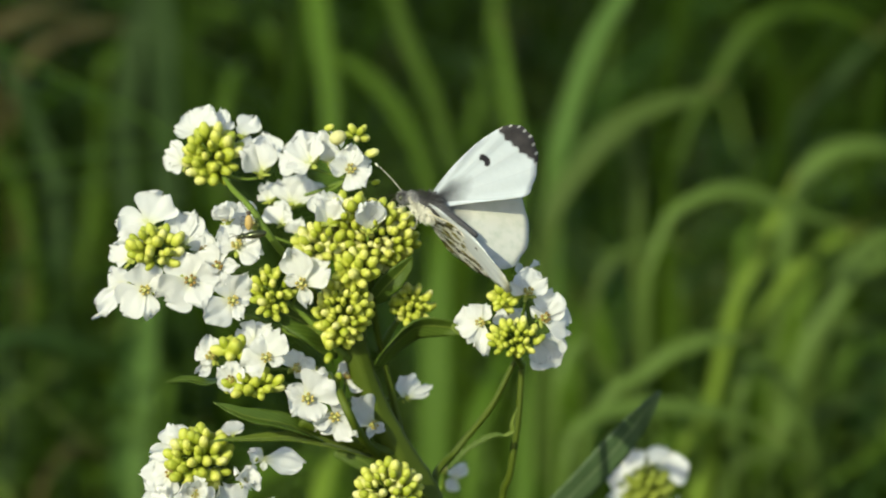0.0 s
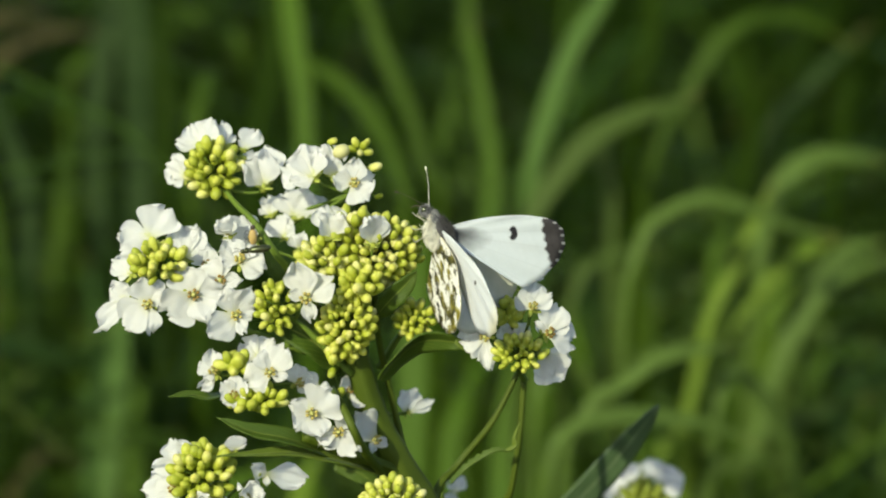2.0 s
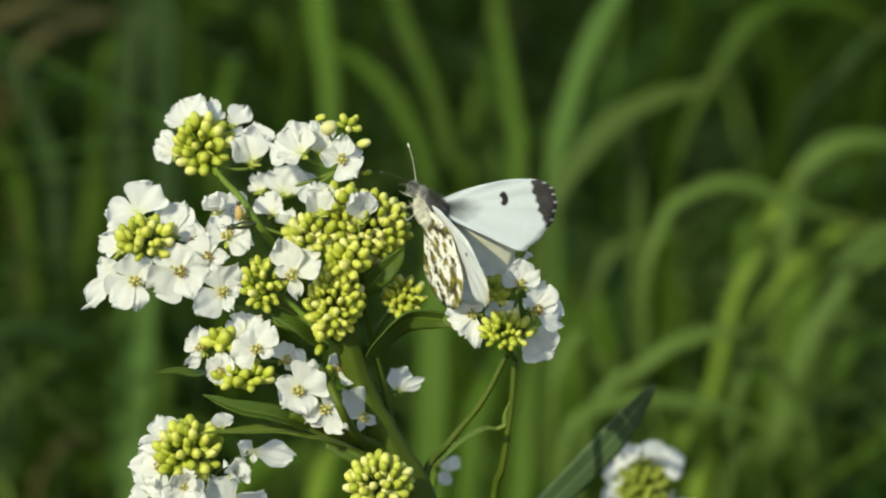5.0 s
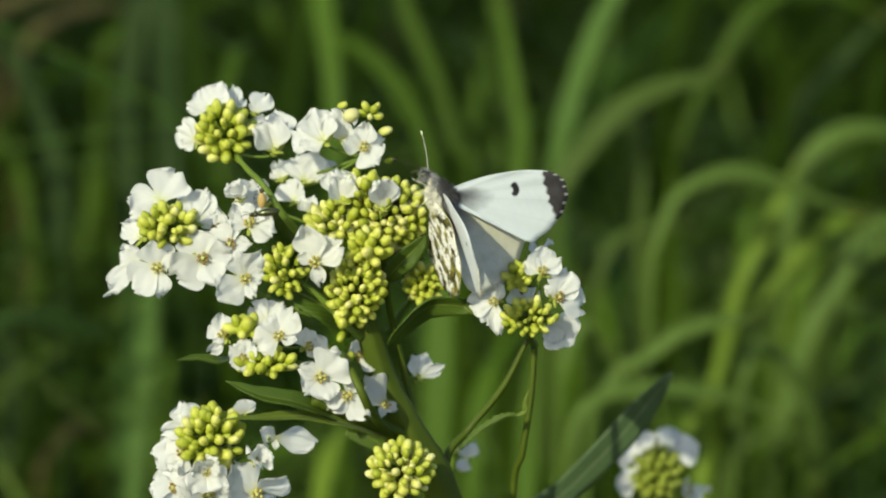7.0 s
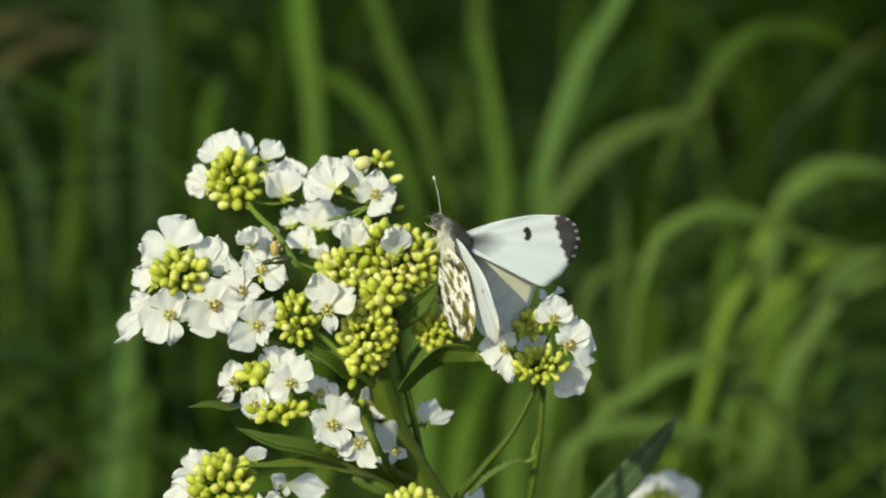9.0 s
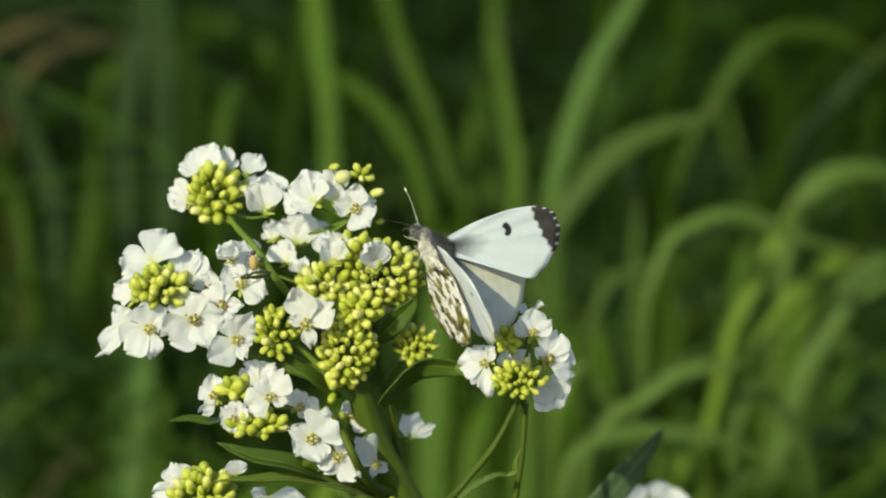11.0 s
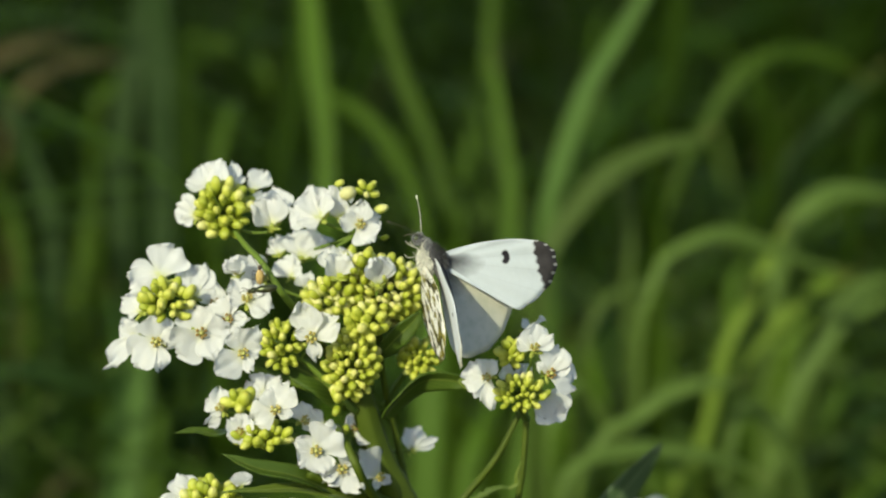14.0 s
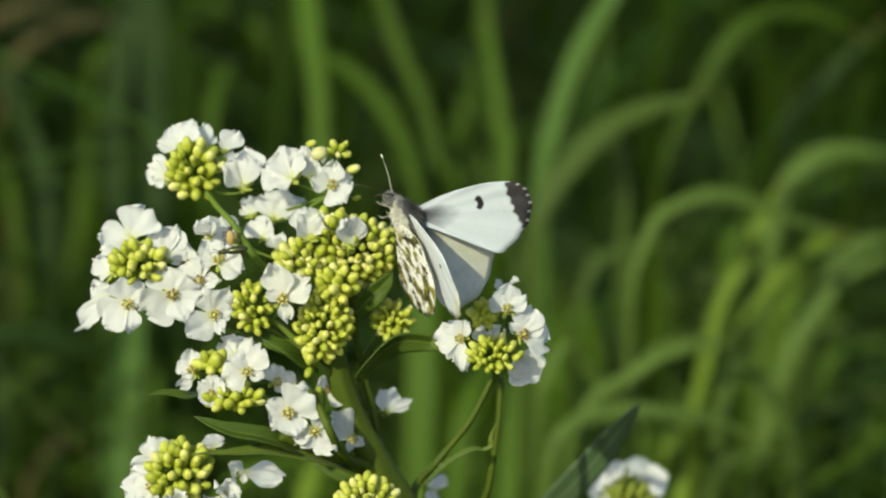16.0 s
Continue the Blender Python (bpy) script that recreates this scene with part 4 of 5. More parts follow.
plant = tagged(new("flowering_plant"), "white-flowered cress with yellow-green buds, rooted in grass", "wildflower")
plant.location = (0.030, 0.020, 0.0)
raceme(plant,
       stalk=[(-0.0463, 0.0260, 0.5591), (-0.0420, 0.0200, 0.5542), (-0.0370, 0.0110, 0.5517), (-0.0329, 0.0090, 0.5460), (-0.0296, 0.0160, 0.5391)],
       flowers=[((-0.0490, 0.0260, 0.5640), (-0.36, -0.55, 0.75), 4.2, 0.8, 20, [(61, 5.7, -15, 1.10), (115, 4.9, -29, 0.75), (177, 4.8, -17, 0.80)]),
                ((-0.0520, 0.0250, 0.5580), (-0.65, -0.72, 0.24), 4.0, 0.85, 50, [(117, 4.9, -15, 0.95), (156, 4.7, -25, 1.00), (-151, 3.1, -22, 0.90)]),
                ((-0.0440, 0.0280, 0.5640), (0.12, -0.51, 0.85), 3.6, 0.75, 0, [(93, 4.7, -29, 0.75), (47, 3.1, -26, 0.70)]),
                ((-0.0400, 0.0280, 0.5630), (0.47, -0.42, 0.78), 3.4, 0.7, 40, [(66, 4.5, -29, 1.05), (135, 2.0, -5, 0.80)]),
                ((-0.0360, 0.0230, 0.5570), (0.05, -0.17, 0.98), 5.8, 0.36, 70, [(140, 5.7, 17, 1.10), (100, 7.8, -17, 1.10), (74, 6.6, 9, 1.10), (44, 4.5, -9, 0.90)])],
       buds=[((-0.0460, 0.0240, 0.5596), 0.0054, 0.0056, 0.0025, 32)])
raceme(plant,
       stalk=[(-0.0165, 0.0220, 0.5643), (-0.0198, 0.0240, 0.5487), (-0.0188, 0.0240, 0.5429)],
       flowers=[((-0.0260, 0.0200, 0.5590), (-0.26, -0.58, 0.77), 5.2, 0.62, 10, [(157, 6.6, -14, 1.20), (-150, 4.6, 3, 1.00), (114, 6.4, -19, 1.20), (75, 5.3, -13, 1.10)]),
                ((-0.0220, 0.0220, 0.5590), (0.16, -0.58, 0.80), 4.6, 0.62, 30, [(126, 5.9, -11, 1.10), (106, 5.4, -16, 1.10), (66, 2.9, -19, 0.80)]),
                ((-0.0180, 0.0180, 0.5580), (0.25, -0.91, 0.33), 4.6, 0.9, 60, [(76, 4.8, -5, 1.00), (166, 4.3, 8, 1.05), (-56, 4.5, -1, 1.25), (23, 4.6, -9, 0.90)]),
                ((-0.0300, 0.0240, 0.5500), (0.00, -0.20, 0.98), 4.5, 0.78, 35, [(111, 5.6, -30, 1.10), (66, 5.8, -30, 1.10), (25, 7.8, -27, 0.85), (150, 4.5, -30, 0.80)]),
                ((-0.0350, 0.0260, 0.5500), (-0.43, -0.47, 0.78), 3.4, 0.8, 0, [(106, 4.7, -30, 0.60), (152, 2.8, -30, 0.90), (69, 3.4, -21, 0.90)])],
       buds=[((-0.0165, 0.0220, 0.5643), 0.0019, 0.0015, 0.0018, 6),
             ((-0.0203, 0.0190, 0.5642), 0.0003, 0.0003, 0.0030, 1),
             ((-0.0221, 0.0210, 0.5658), 0.0003, 0.0003, 0.0019, 1),
             ((-0.0137, 0.0200, 0.5608), 0.0003, 0.0003, 0.0022, 1),
             ((-0.0130, 0.0200, 0.5549), 0.0003, 0.0003, 0.0015, 1)])
raceme(plant,
       stalk=[(-0.0565, 0.0150, 0.5428), (-0.0534, 0.0170, 0.5342), (-0.0401, 0.0170, 0.5284), (-0.0277, 0.0170, 0.5237)],
       flowers=[((-0.0580, 0.0150, 0.5480), (-0.21, -0.63, 0.75), 5.4, 0.8, 15, [(64, 7.0, -17, 1.15), (172, 6.8, -11, 0.65), (-150, 6.6, 6, 1.00)]),
                ((-0.0620, 0.0130, 0.5410), (-0.67, -0.57, 0.48), 4.4, 0.8, 40, [(136, 4.8, -30, 0.85), (180, 3.1, -30, 0.90), (79, 3.5, -9, 0.90)]),
                ((-0.0630, 0.0130, 0.5360), (-0.67, -0.74, 0.01), 4.8, 0.85, 65, [(161, 4.4, -25, 1.10), (113, 3.7, -4, 0.90), (-131, 9.0, -24, 0.50), (75, 2.6, 17, 0.80)]),
                ((-0.0580, 0.0090, 0.5360), (-0.05, -0.99, 0.14), 5.0, 0.95, 10, [(98, 5.6, 4, 1.35), (-146, 6.8, -3, 0.95), (-90, 6.1, -3, 0.85), (27, 4.6, 4, 0.95)]),
                ((-0.0490, 0.0080, 0.5380), (0.10, -0.95, 0.29), 5.2, 0.95, 25, [(107, 6.1, 0, 1.25), (-142, 7.1, 4, 1.15), (-62, 5.7, 0, 0.90), (18, 5.7, -4, 1.00)]),
                ((-0.0440, 0.0100, 0.5400), (0.17, -0.75, 0.64), 4.8, 0.9, 50, [(131, 5.1, -8, 1.05), (106, 5.2, -14, 1.00), (-56, 4.2, 11, 0.75), (6, 4.4, -8, 0.75)]),
                ((-0.0410, 0.0080, 0.5340), (0.33, -0.93, 0.17), 4.9, 0.95, 20, [(62, 6.4, -3, 1.00), (105, 5.6, 6, 0.85), (-141, 6.7, 8, 0.95), (-60, 4.2, -8, 0.80), (16, 4.1, -10, 0.80)]),
                ((-0.0510, 0.0150, 0.5440), (0.12, -0.36, 0.92), 4.8, 0.7, 75, [(103, 6.7, -29, 0.85), (68, 6.6, -29, 0.75), (26, 5.6, -24, 0.90)]),
                ((-0.0470, 0.0150, 0.5420), (0.00, -0.67, 0.74), 4.2, 0.85, 10, [(132, 4.4, -16, 0.90), (78, 4.0, -21, 1.00), (-128, 3.3, 19, 0.80)]),
                ((-0.0400, 0.0110, 0.5440), (0.00, -0.64, 0.77), 5.0, 0.9, 35, [(171, 4.5, -3, 1.05), (126, 5.0, -19, 1.10), (62, 4.7, -21, 1.00), (-20, 5.4, 9, 1.05)]),
                ((-0.0424, 0.0160, 0.5481), (-0.27, -0.32, 0.91), 3.4, 0.35, 10)],
       buds=[((-0.0558, 0.0100, 0.5441), 0.0056, 0.0041, 0.0021, 20)])
raceme(plant,
       stalk=[(-0.0129, 0.0180, 0.5444), (-0.0164, 0.0200, 0.5334), (-0.0160, 0.0200, 0.5228)],
       flowers=[((-0.0220, 0.0120, 0.5490), (-0.05, -0.19, 0.98), 5.0, 0.2, 20, [(134, 4.8, 17, 0.95), (99, 6.0, -17, 1.00), (62, 4.8, 9, 0.90)]),
                ((-0.0140, 0.0100, 0.5480), (0.11, -0.19, 0.98), 4.6, 0.08, 45, [(107, 5.7, 17, 0.90), (75, 5.5, -17, 0.90), (91, 5.5, 9, 0.90)]),
                ((-0.0290, 0.0180, 0.5450), (-0.33, -0.49, 0.81), 3.2, 0.5, 0, [(121, 3.0, 17, 0.90), (64, 3.3, -17, 0.90)]),
                ((-0.0320, 0.0190, 0.5470), (-0.33, -0.61, 0.72), 3.2, 0.62, 30, [(122, 4.7, -25, 1.00), (82, 4.3, -19, 1.00), (39, 2.9, -1, 0.90)]),
                ((-0.0380, 0.0200, 0.5460), (-0.22, -0.66, 0.72), 4.2, 0.7, 0, [(126, 5.7, -21, 1.00), (94, 3.9, -20, 0.90), (176, 6.1, -9, 0.80)])],
       buds=[((-0.0128, 0.0160, 0.5449), 0.0080, 0.0067, 0.0022, 80),
             ((-0.0232, 0.0140, 0.5435), 0.0054, 0.0045, 0.0023, 30),
             ((-0.0182, 0.0150, 0.5501), 0.0054, 0.0032, 0.0022, 16)])
raceme(plant,
       stalk=[(-0.0331, 0.0090, 0.5352), (-0.0272, 0.0110, 0.5300), (-0.0184, 0.0110, 0.5208)],
       flowers=[((-0.0270, 0.0050, 0.5380), (0.05, -0.94, 0.34), 5.2, 0.9, 45, [(98, 7.1, -3, 0.95), (32, 6.7, -3, 1.05), (159, 3.7, 1, 0.60), (-73, 4.6, 4, 0.60)])],
       buds=[((-0.0331, 0.0090, 0.5352), 0.0039, 0.0050, 0.0018, 24)])
raceme(plant,
       stalk=[(-0.0192, 0.0120, 0.5304), (-0.0186, 0.0140, 0.5222), (-0.0169, 0.0140, 0.5175)],
       flowers=[],
       buds=[((-0.0191, 0.0100, 0.5309), 0.0054, 0.0067, 0.0021, 58),
             ((-0.0164, 0.0090, 0.5398), 0.0039, 0.0037, 0.0022, 18)])
raceme(plant,
       stalk=[(-0.0060, 0.0190, 0.5298), (-0.0098, 0.0210, 0.5249), (-0.0132, 0.0210, 0.5190)],
       flowers=[],
       buds=[((-0.0060, 0.0170, 0.5304), 0.0041, 0.0039, 0.0019, 22)])
raceme(plant,
       stalk=[(0.0146, 0.0090, 0.5258), (0.0145, 0.0110, 0.5220), (0.0160, 0.0220, 0.5163)],
       flowers=[((0.0170, 0.0050, 0.5360), (0.16, -0.69, 0.71), 4.3, 0.8, 10, [(97, 4.9, -18, 1.05), (31, 4.6, -15, 0.75), (147, 4.0, -5, 0.90)]),
                ((0.0080, 0.0060, 0.5300), (-0.38, -0.92, 0.12), 4.2, 0.85, 40, [(129, 4.5, -5, 1.05), (-174, 5.8, -13, 0.95), (64, 3.8, 11, 0.80), (-113, 5.1, -8, 0.90), (-84, 6.7, -2, 0.45)]),
                ((0.0200, 0.0050, 0.5310), (0.53, -0.79, 0.31), 4.7, 0.9, 25, [(72, 5.8, -10, 0.98), (-17, 6.4, -18, 0.94), (32, 4.8, -19, 0.74), (139, 3.3, 14, 0.66)]),
                ((0.0190, 0.0070, 0.5260), (0.54, -0.82, -0.18), 4.4, 0.9, 60, [(-49, 6.5, -26, 1.30), (-79, 5.0, -20, 1.10), (-14, 5.9, -26, 1.00)]),
                ((0.0160, 0.0150, 0.5370), (0.22, 0.34, 0.92), 4.4, 0.85, 0, [(31, 4.5, 17, 0.60), (126, 2.6, -17, 0.80)]),
                ((0.0130, 0.0100, 0.5280), (-0.12, -0.72, 0.69), 4.2, 0.7, 35, [(122, 3.7, -17, 1.00), (41, 4.4, -7, 1.00), (81, 3.5, -16, 0.90)])],
       buds=[((0.0145, 0.0030, 0.5275), 0.0050, 0.0035, 0.0017, 24),
             ((0.0125, 0.0070, 0.5346), 0.0026, 0.0026, 0.0018, 11)])
raceme(plant,
       stalk=[(-0.0413, 0.0080, 0.5240), (-0.0319, 0.0100, 0.5164), (-0.0229, 0.0100, 0.5141)],
       flowers=[((-0.0340, 0.0020, 0.5240), (0.10, -0.94, 0.34), 4.7, 0.95, 15, [(59, 6.1, -4, 1.15), (-156, 5.4, 5, 1.05), (105, 4.7, -2, 1.10), (-17, 3.6, -2, 0.90)]),
                ((-0.0410, 0.0010, 0.5200), (0.00, -0.98, 0.19), 3.6, 0.6, 45, [(132, 3.4, 4, 1.10), (57, 3.6, 4, 1.10), (-153, 2.9, 2, 1.00), (-60, 3.0, 1, 1.00)]),
                ((-0.0450, 0.0060, 0.5230), (-0.42, -0.75, 0.51), 4.2, 0.9, 70, [(143, 3.9, -20, 1.15), (102, 4.3, -15, 1.00), (-146, 2.4, -6, 0.90)]),
                ((-0.0450, 0.0060, 0.5220), (-0.55, -0.83, -0.13), 3.4, 0.85, 20, [(-139, 5.1, -25, 0.50), (-153, 3.3, -25, 0.60)]),
                ((-0.0370, 0.0090, 0.5250), (0.00, -0.52, 0.86), 4.0, 0.85, 40, [(139, 5.2, -21, 1.05), (92, 4.6, -30, 1.10), (39, 4.8, -20, 1.00), (171, 4.0, -5, 0.90)]),
                ((-0.0290, 0.0080, 0.5200), (0.58, -0.76, 0.31), 4.4, 0.85, 60, [(107, 3.8, 3, 1.10), (41, 3.2, -20, 1.10), (-54, 2.5, -9, 0.90)])],
       buds=[((-0.0409, 0.0040, 0.5251), 0.0028, 0.0019, 0.0024, 7),
             ((-0.0367, 0.0020, 0.5186), 0.0056, 0.0024, 0.0022, 15)])
raceme(plant,
       stalk=[(-0.0213, 0.0060, 0.5176), (-0.0184, 0.0080, 0.5112), (-0.0153, 0.0080, 0.5047)],
       flowers=[((-0.0260, 0.0010, 0.5160), (0.10, -0.97, 0.24), 5.2, 0.95, 30, [(46, 6.1, -2, 1.35), (152, 4.7, 3, 0.80), (-141, 4.5, 3, 1.05), (-76, 4.9, -1, 1.00)]),
                ((-0.0210, 0.0020, 0.5120), (0.20, -0.97, 0.14), 4.8, 0.95, 5, [(-41, 5.8, -7, 1.10), (-173, 4.7, 7, 1.00), (63, 4.0, 0, 0.90), (-131, 4.6, 2, 0.80)]),
                ((-0.0140, 0.0090, 0.5080), (0.53, -0.84, 0.10), 4.0, 0.85, 50, [(132, 7.1, 18, 1.15), (-35, 2.8, -19, 0.80), (-108, 2.8, 4, 0.80)]),
                ((-0.0080, 0.0200, 0.5100), (0.65, -0.54, 0.54), 2.8, 0.7, 20, [(107, 4.3, -8, 0.95), (72, 5.2, -26, 0.95)]),
                ((-0.0070, 0.0200, 0.5100), (0.91, -0.28, 0.30), 2.6, 0.7, 60, [(31, 5.3, -29, 0.50)]),
                ((-0.0250, 0.0080, 0.5190), (0.49, -0.59, 0.65), 4.4, 0.75, 0, [(136, 3.8, 2, 0.80), (-9, 2.9, -17, 0.90), (-133, 2.8, 31, 0.90)]),
                ((-0.0190, 0.0120, 0.5170), (0.24, -0.70, 0.67), 3.6, 0.5, 30, [(123, 3.4, 17, 0.90), (67, 3.8, -17, 1.00), (-28, 4.8, 9, 0.80)])],
       buds=[((-0.0216, 0.0100, 0.5164), 0.0015, 0.0015, 0.0016, 5),
             ((-0.0222, 0.0070, 0.5243), 0.0006, 0.0024, 0.0018, 4)])
raceme(plant,
       stalk=[(-0.0477, 0.0020, 0.5032), (-0.0419, 0.0040, 0.4925), (-0.0275, 0.0040, 0.4878), (-0.0118, 0.0040, 0.4878)],
       flowers=[((-0.0520, 0.0010, 0.5060), (-0.44, -0.65, 0.62), 4.0, 0.85, 25, [(105, 4.8, -22, 1.10), (141, 3.4, -25, 0.95), (-162, 5.7, -11, 0.60)]),
                ((-0.0530, 0.0000, 0.5010), (-0.53, -0.81, 0.26), 4.6, 0.9, 50, [(-178, 6.1, -20, 1.10), (136, 4.1, -16, 1.10), (-144, 6.1, -15, 1.20), (-112, 4.7, -5, 1.00)]),
                ((-0.0481, -0.0040, 0.4983), (0.00, -0.96, 0.29), 3.8, 0.6, 45),
                ((-0.0410, 0.0030, 0.5080), (0.22, 0.13, 0.97), 4.2, 0.7, 15, [(94, 3.0, 17, 1.25), (27, 2.5, -17, 0.90), (158, 2.4, 9, 0.90)]),
                ((-0.0350, 0.0020, 0.5030), (0.70, -0.71, 0.03), 5.2, 0.85, 40, [(4, 7.8, -30, 0.70), (148, 3.9, 31, 0.80), (-96, 2.2, -3, 0.70)]),
                ((-0.0388, -0.0020, 0.4998), (0.53, -0.51, 0.67), 3.0, 0.25, 0),
                ((-0.0477, -0.0030, 0.4936), (-0.11, -0.99, 0.03), 5.6, 0.92, 10),
                ((-0.0390, -0.0010, 0.4929), (0.34, -0.94, -0.00), 5.4, 0.92, 35),
                ((-0.0547, 0.0000, 0.4937), (-0.52, -0.86, -0.00), 4.8, 0.9, 60)],
       buds=[((-0.0475, 0.0000, 0.5039), 0.0063, 0.0058, 0.0025, 34)])
raceme(plant,
       stalk=[(-0.0103, -0.0030, 0.4984), (-0.0071, -0.0010, 0.4909), (-0.0016, -0.0010, 0.4862)],
       flowers=[],
       buds=[((-0.0102, -0.0050, 0.4991), 0.0060, 0.0054, 0.0023, 44)])
raceme(plant,
       stalk=[(-0.0004, 0.0440, 0.4864), (-0.0012, 0.0460, 0.4812), (-0.0037, 0.0460, 0.4747)],
       flowers=[((0.0020, 0.0420, 0.4850), (0.62, -0.66, 0.42), 3.2, 0.7, 20, [(-116, 3.3, 23, 1.00), (57, 3.8, -22, 0.80), (105, 2.8, -2, 0.90)])],
       buds=[((-0.0004, 0.0420, 0.4871), 0.0009, 0.0009, 0.0015, 3)])
stem(plant, [(-0.0190, 0.0130, 0.5290), (-0.0145, 0.0130, 0.5125), (-0.0088, 0.0130, 0.5001), (-0.0025, 0.0140, 0.4863), (0.010, 0.015, 0.44), (0.024, 0.018, 0.30), (0.030, 0.020, 0.0)], 0.0024, 0.0052, "stem")
stem(plant, [(-0.0296, 0.0160, 0.5390), (-0.0243, 0.0180, 0.5304), (-0.0175, 0.0140, 0.5199)], 0.0010, 0.0012)
stem(plant, [(0.0160, 0.0230, 0.5160), (0.0153, 0.0220, 0.5055), (0.0136, 0.0220, 0.4934), (0.0117, 0.0240, 0.4804), (0.013, 0.020, 0.42)], 0.0006, 0.0008)
stem(plant, [(0.0147, 0.0230, 0.5172), (0.0096, 0.0220, 0.5073), (0.0027, 0.0220, 0.4983), (-0.0019, 0.0160, 0.4931), (0.001, 0.0140, 0.478)], 0.0005, 0.0009)
stem(plant, [(-0.0224, 0.0100, 0.5180), (-0.0203, 0.0030, 0.5172), (-0.0179, -0.0010, 0.5135), (-0.0159, 0.0020, 0.5079), (-0.0129, 0.0090, 0.5015), (-0.0095, 0.0130, 0.4971)], 0.0007, 0.0010)
stem(plant, [(-0.0278, 0.0020, 0.5111), (-0.0184, 0.0060, 0.5058), (-0.0076, 0.0120, 0.4994), (-0.004, 0.0130, 0.4955)], 0.0011, 0.0014)
stem(plant, [(-0.0142, 0.0120, 0.5401), (-0.0131, 0.0145, 0.5268), (-0.0115, 0.0165, 0.5180), (-0.0095, 0.0160, 0.5086), (-0.0077, 0.0145, 0.5008)], 0.0006, 0.0007)
leaf(plant, [(-0.0228, 0.0060, 0.5054), (-0.0301, 0.0000, 0.5109), (-0.0375, -0.0030, 0.5136), (-0.0440, -0.0040, 0.5168)], 0.0040, fold=0.5, seed=2)
leaf(plant, [(-0.0130, 0.0110, 0.5000), (-0.0180, 0.0080, 0.5030), (-0.0240, 0.0040, 0.5060), (-0.0300, 0.0010, 0.5080), (-0.0370, -0.0030, 0.5090), (-0.0440, -0.0070, 0.5100)], 0.0032, LEAF_PALE, face_to=(-0.3, -0.55, 0.8), fold=0.3, teeth=0.2, seed=3)
leaf(plant, [(-0.0130, 0.0130, 0.5190), (-0.0100, 0.0130, 0.5230), (-0.0050, 0.0130, 0.5270), (0.0010, 0.0130, 0.5270), (0.0050, 0.0130, 0.5260)], 0.0062, face_to=(0.75, -0.6, -0.3), fold=0.25, seed=4)
# added pale piece: sunlight on the tip of the leaf above, put in as colour
leaf(plant, [(0.0020, 0.0100, 0.5280), (0.0040, 0.0100, 0.5270), (0.0060, 0.0100, 0.5260)], 0.0024, LEAF_PALE, face_to=(-0.3, -0.6, 0.7), fold=0.2, label="pale piece added at the leaf's tip, painted as sunlit", seed=11)
leaf(plant, [(-0.0230, 0.0300, 0.4950), (-0.0170, 0.0300, 0.4930), (-0.0140, 0.0300, 0.4890), (-0.0120, 0.0300, 0.4840)], 0.0042, face_to=(0.6, -0.75, 0.0), fold=0.2, seed=12)
leaf(plant, [(-0.0142, 0.0140, 0.5315), (-0.0111, 0.0120, 0.5355), (-0.0077, 0.0120, 0.5390), (-0.0055, 0.0120, 0.5418)], 0.0046, face_to=(0.5, -0.8, 0.3), fold=0.3, seed=5)
leaf(plant, [(0.0010, 0.0160, 0.4960), (0.0050, 0.0160, 0.5000), (0.0100, 0.0160, 0.5030), (0.0130, 0.0160, 0.5030)], 0.0017, face_to=(-0.4, -0.3, 0.8), fold=0.5, teeth=0.9, label="narrow bract with a ragged margin", seed=6)
leaf(plant, [(0.0120, 0.0160, 0.5030), (0.0140, 0.0160, 0.5040), (0.0140, 0.0160, 0.5060), (0.0150, 0.0160, 0.5090)], 0.0010, LEAF_PALE, face_to=(-0.4, -0.5, 0.7), fold=0.3, teeth=0.9, label="withered yellow bract tip", seed=13)
leaf(plant, [(-0.0432, 0.0120, 0.5167), (-0.0460, 0.0060, 0.5176), (-0.0501, 0.0040, 0.5189), (-0.0539, 0.0020, 0.5191)], 0.0022, face_to=(0, -0.5, 0.85), fold=0.4, seed=7)
leaf(plant, [(-0.0208, 0.0140, 0.5210), (-0.0257, 0.0120, 0.5269), (-0.0306, 0.0120, 0.5298), (-0.0352, 0.0140, 0.5309)], 0.0075, face_to=(0.1, -0.7, 0.7), fold=0.3, seed=8)

plant_b = tagged(new("flowering_plant"), "smaller white-flowered cress, green buds painted darker for shade, behind the butterfly's plant", "wildflower")
plant_b.location = (0.045, 0.090, 0.0)
raceme(plant_b,
       stalk=[(0.0457, 0.0868, 0.4658), (0.0459, 0.0890, 0.4576), (0.0455, 0.0890, 0.4477)],
       flowers=[((0.0435, 0.0848, 0.4706), (-0.68, -0.30, 0.66), 4.8, 0.8, 10, [(113, 6.2, -30, 1.25), (-172, 7.0, -30, 1.25), (145, 5.9, -30, 1.10)]),
                ((0.0489, 0.0848, 0.4716), (0.36, -0.41, 0.84), 5.0, 0.85, 40, [(90, 6.0, -30, 1.30), (4, 6.1, -21, 1.15), (50, 5.1, -30, 1.10), (117, 4.1, -25, 0.90)]),
                ((0.0404, 0.0848, 0.4643), (-0.75, -0.65, 0.05), 4.6, 0.85, 20, [(162, 3.8, -30, 1.20), (-157, 4.6, -30, 1.00)]),
                ((0.0530, 0.0868, 0.4614), (0.72, -0.67, -0.20), 4.0, 0.7, 60)],
       buds=[((0.0455, 0.0848, 0.4666), 0.0056, 0.0056, 0.0022, 34)], kinds=GREEN_SHADED_BUDS)
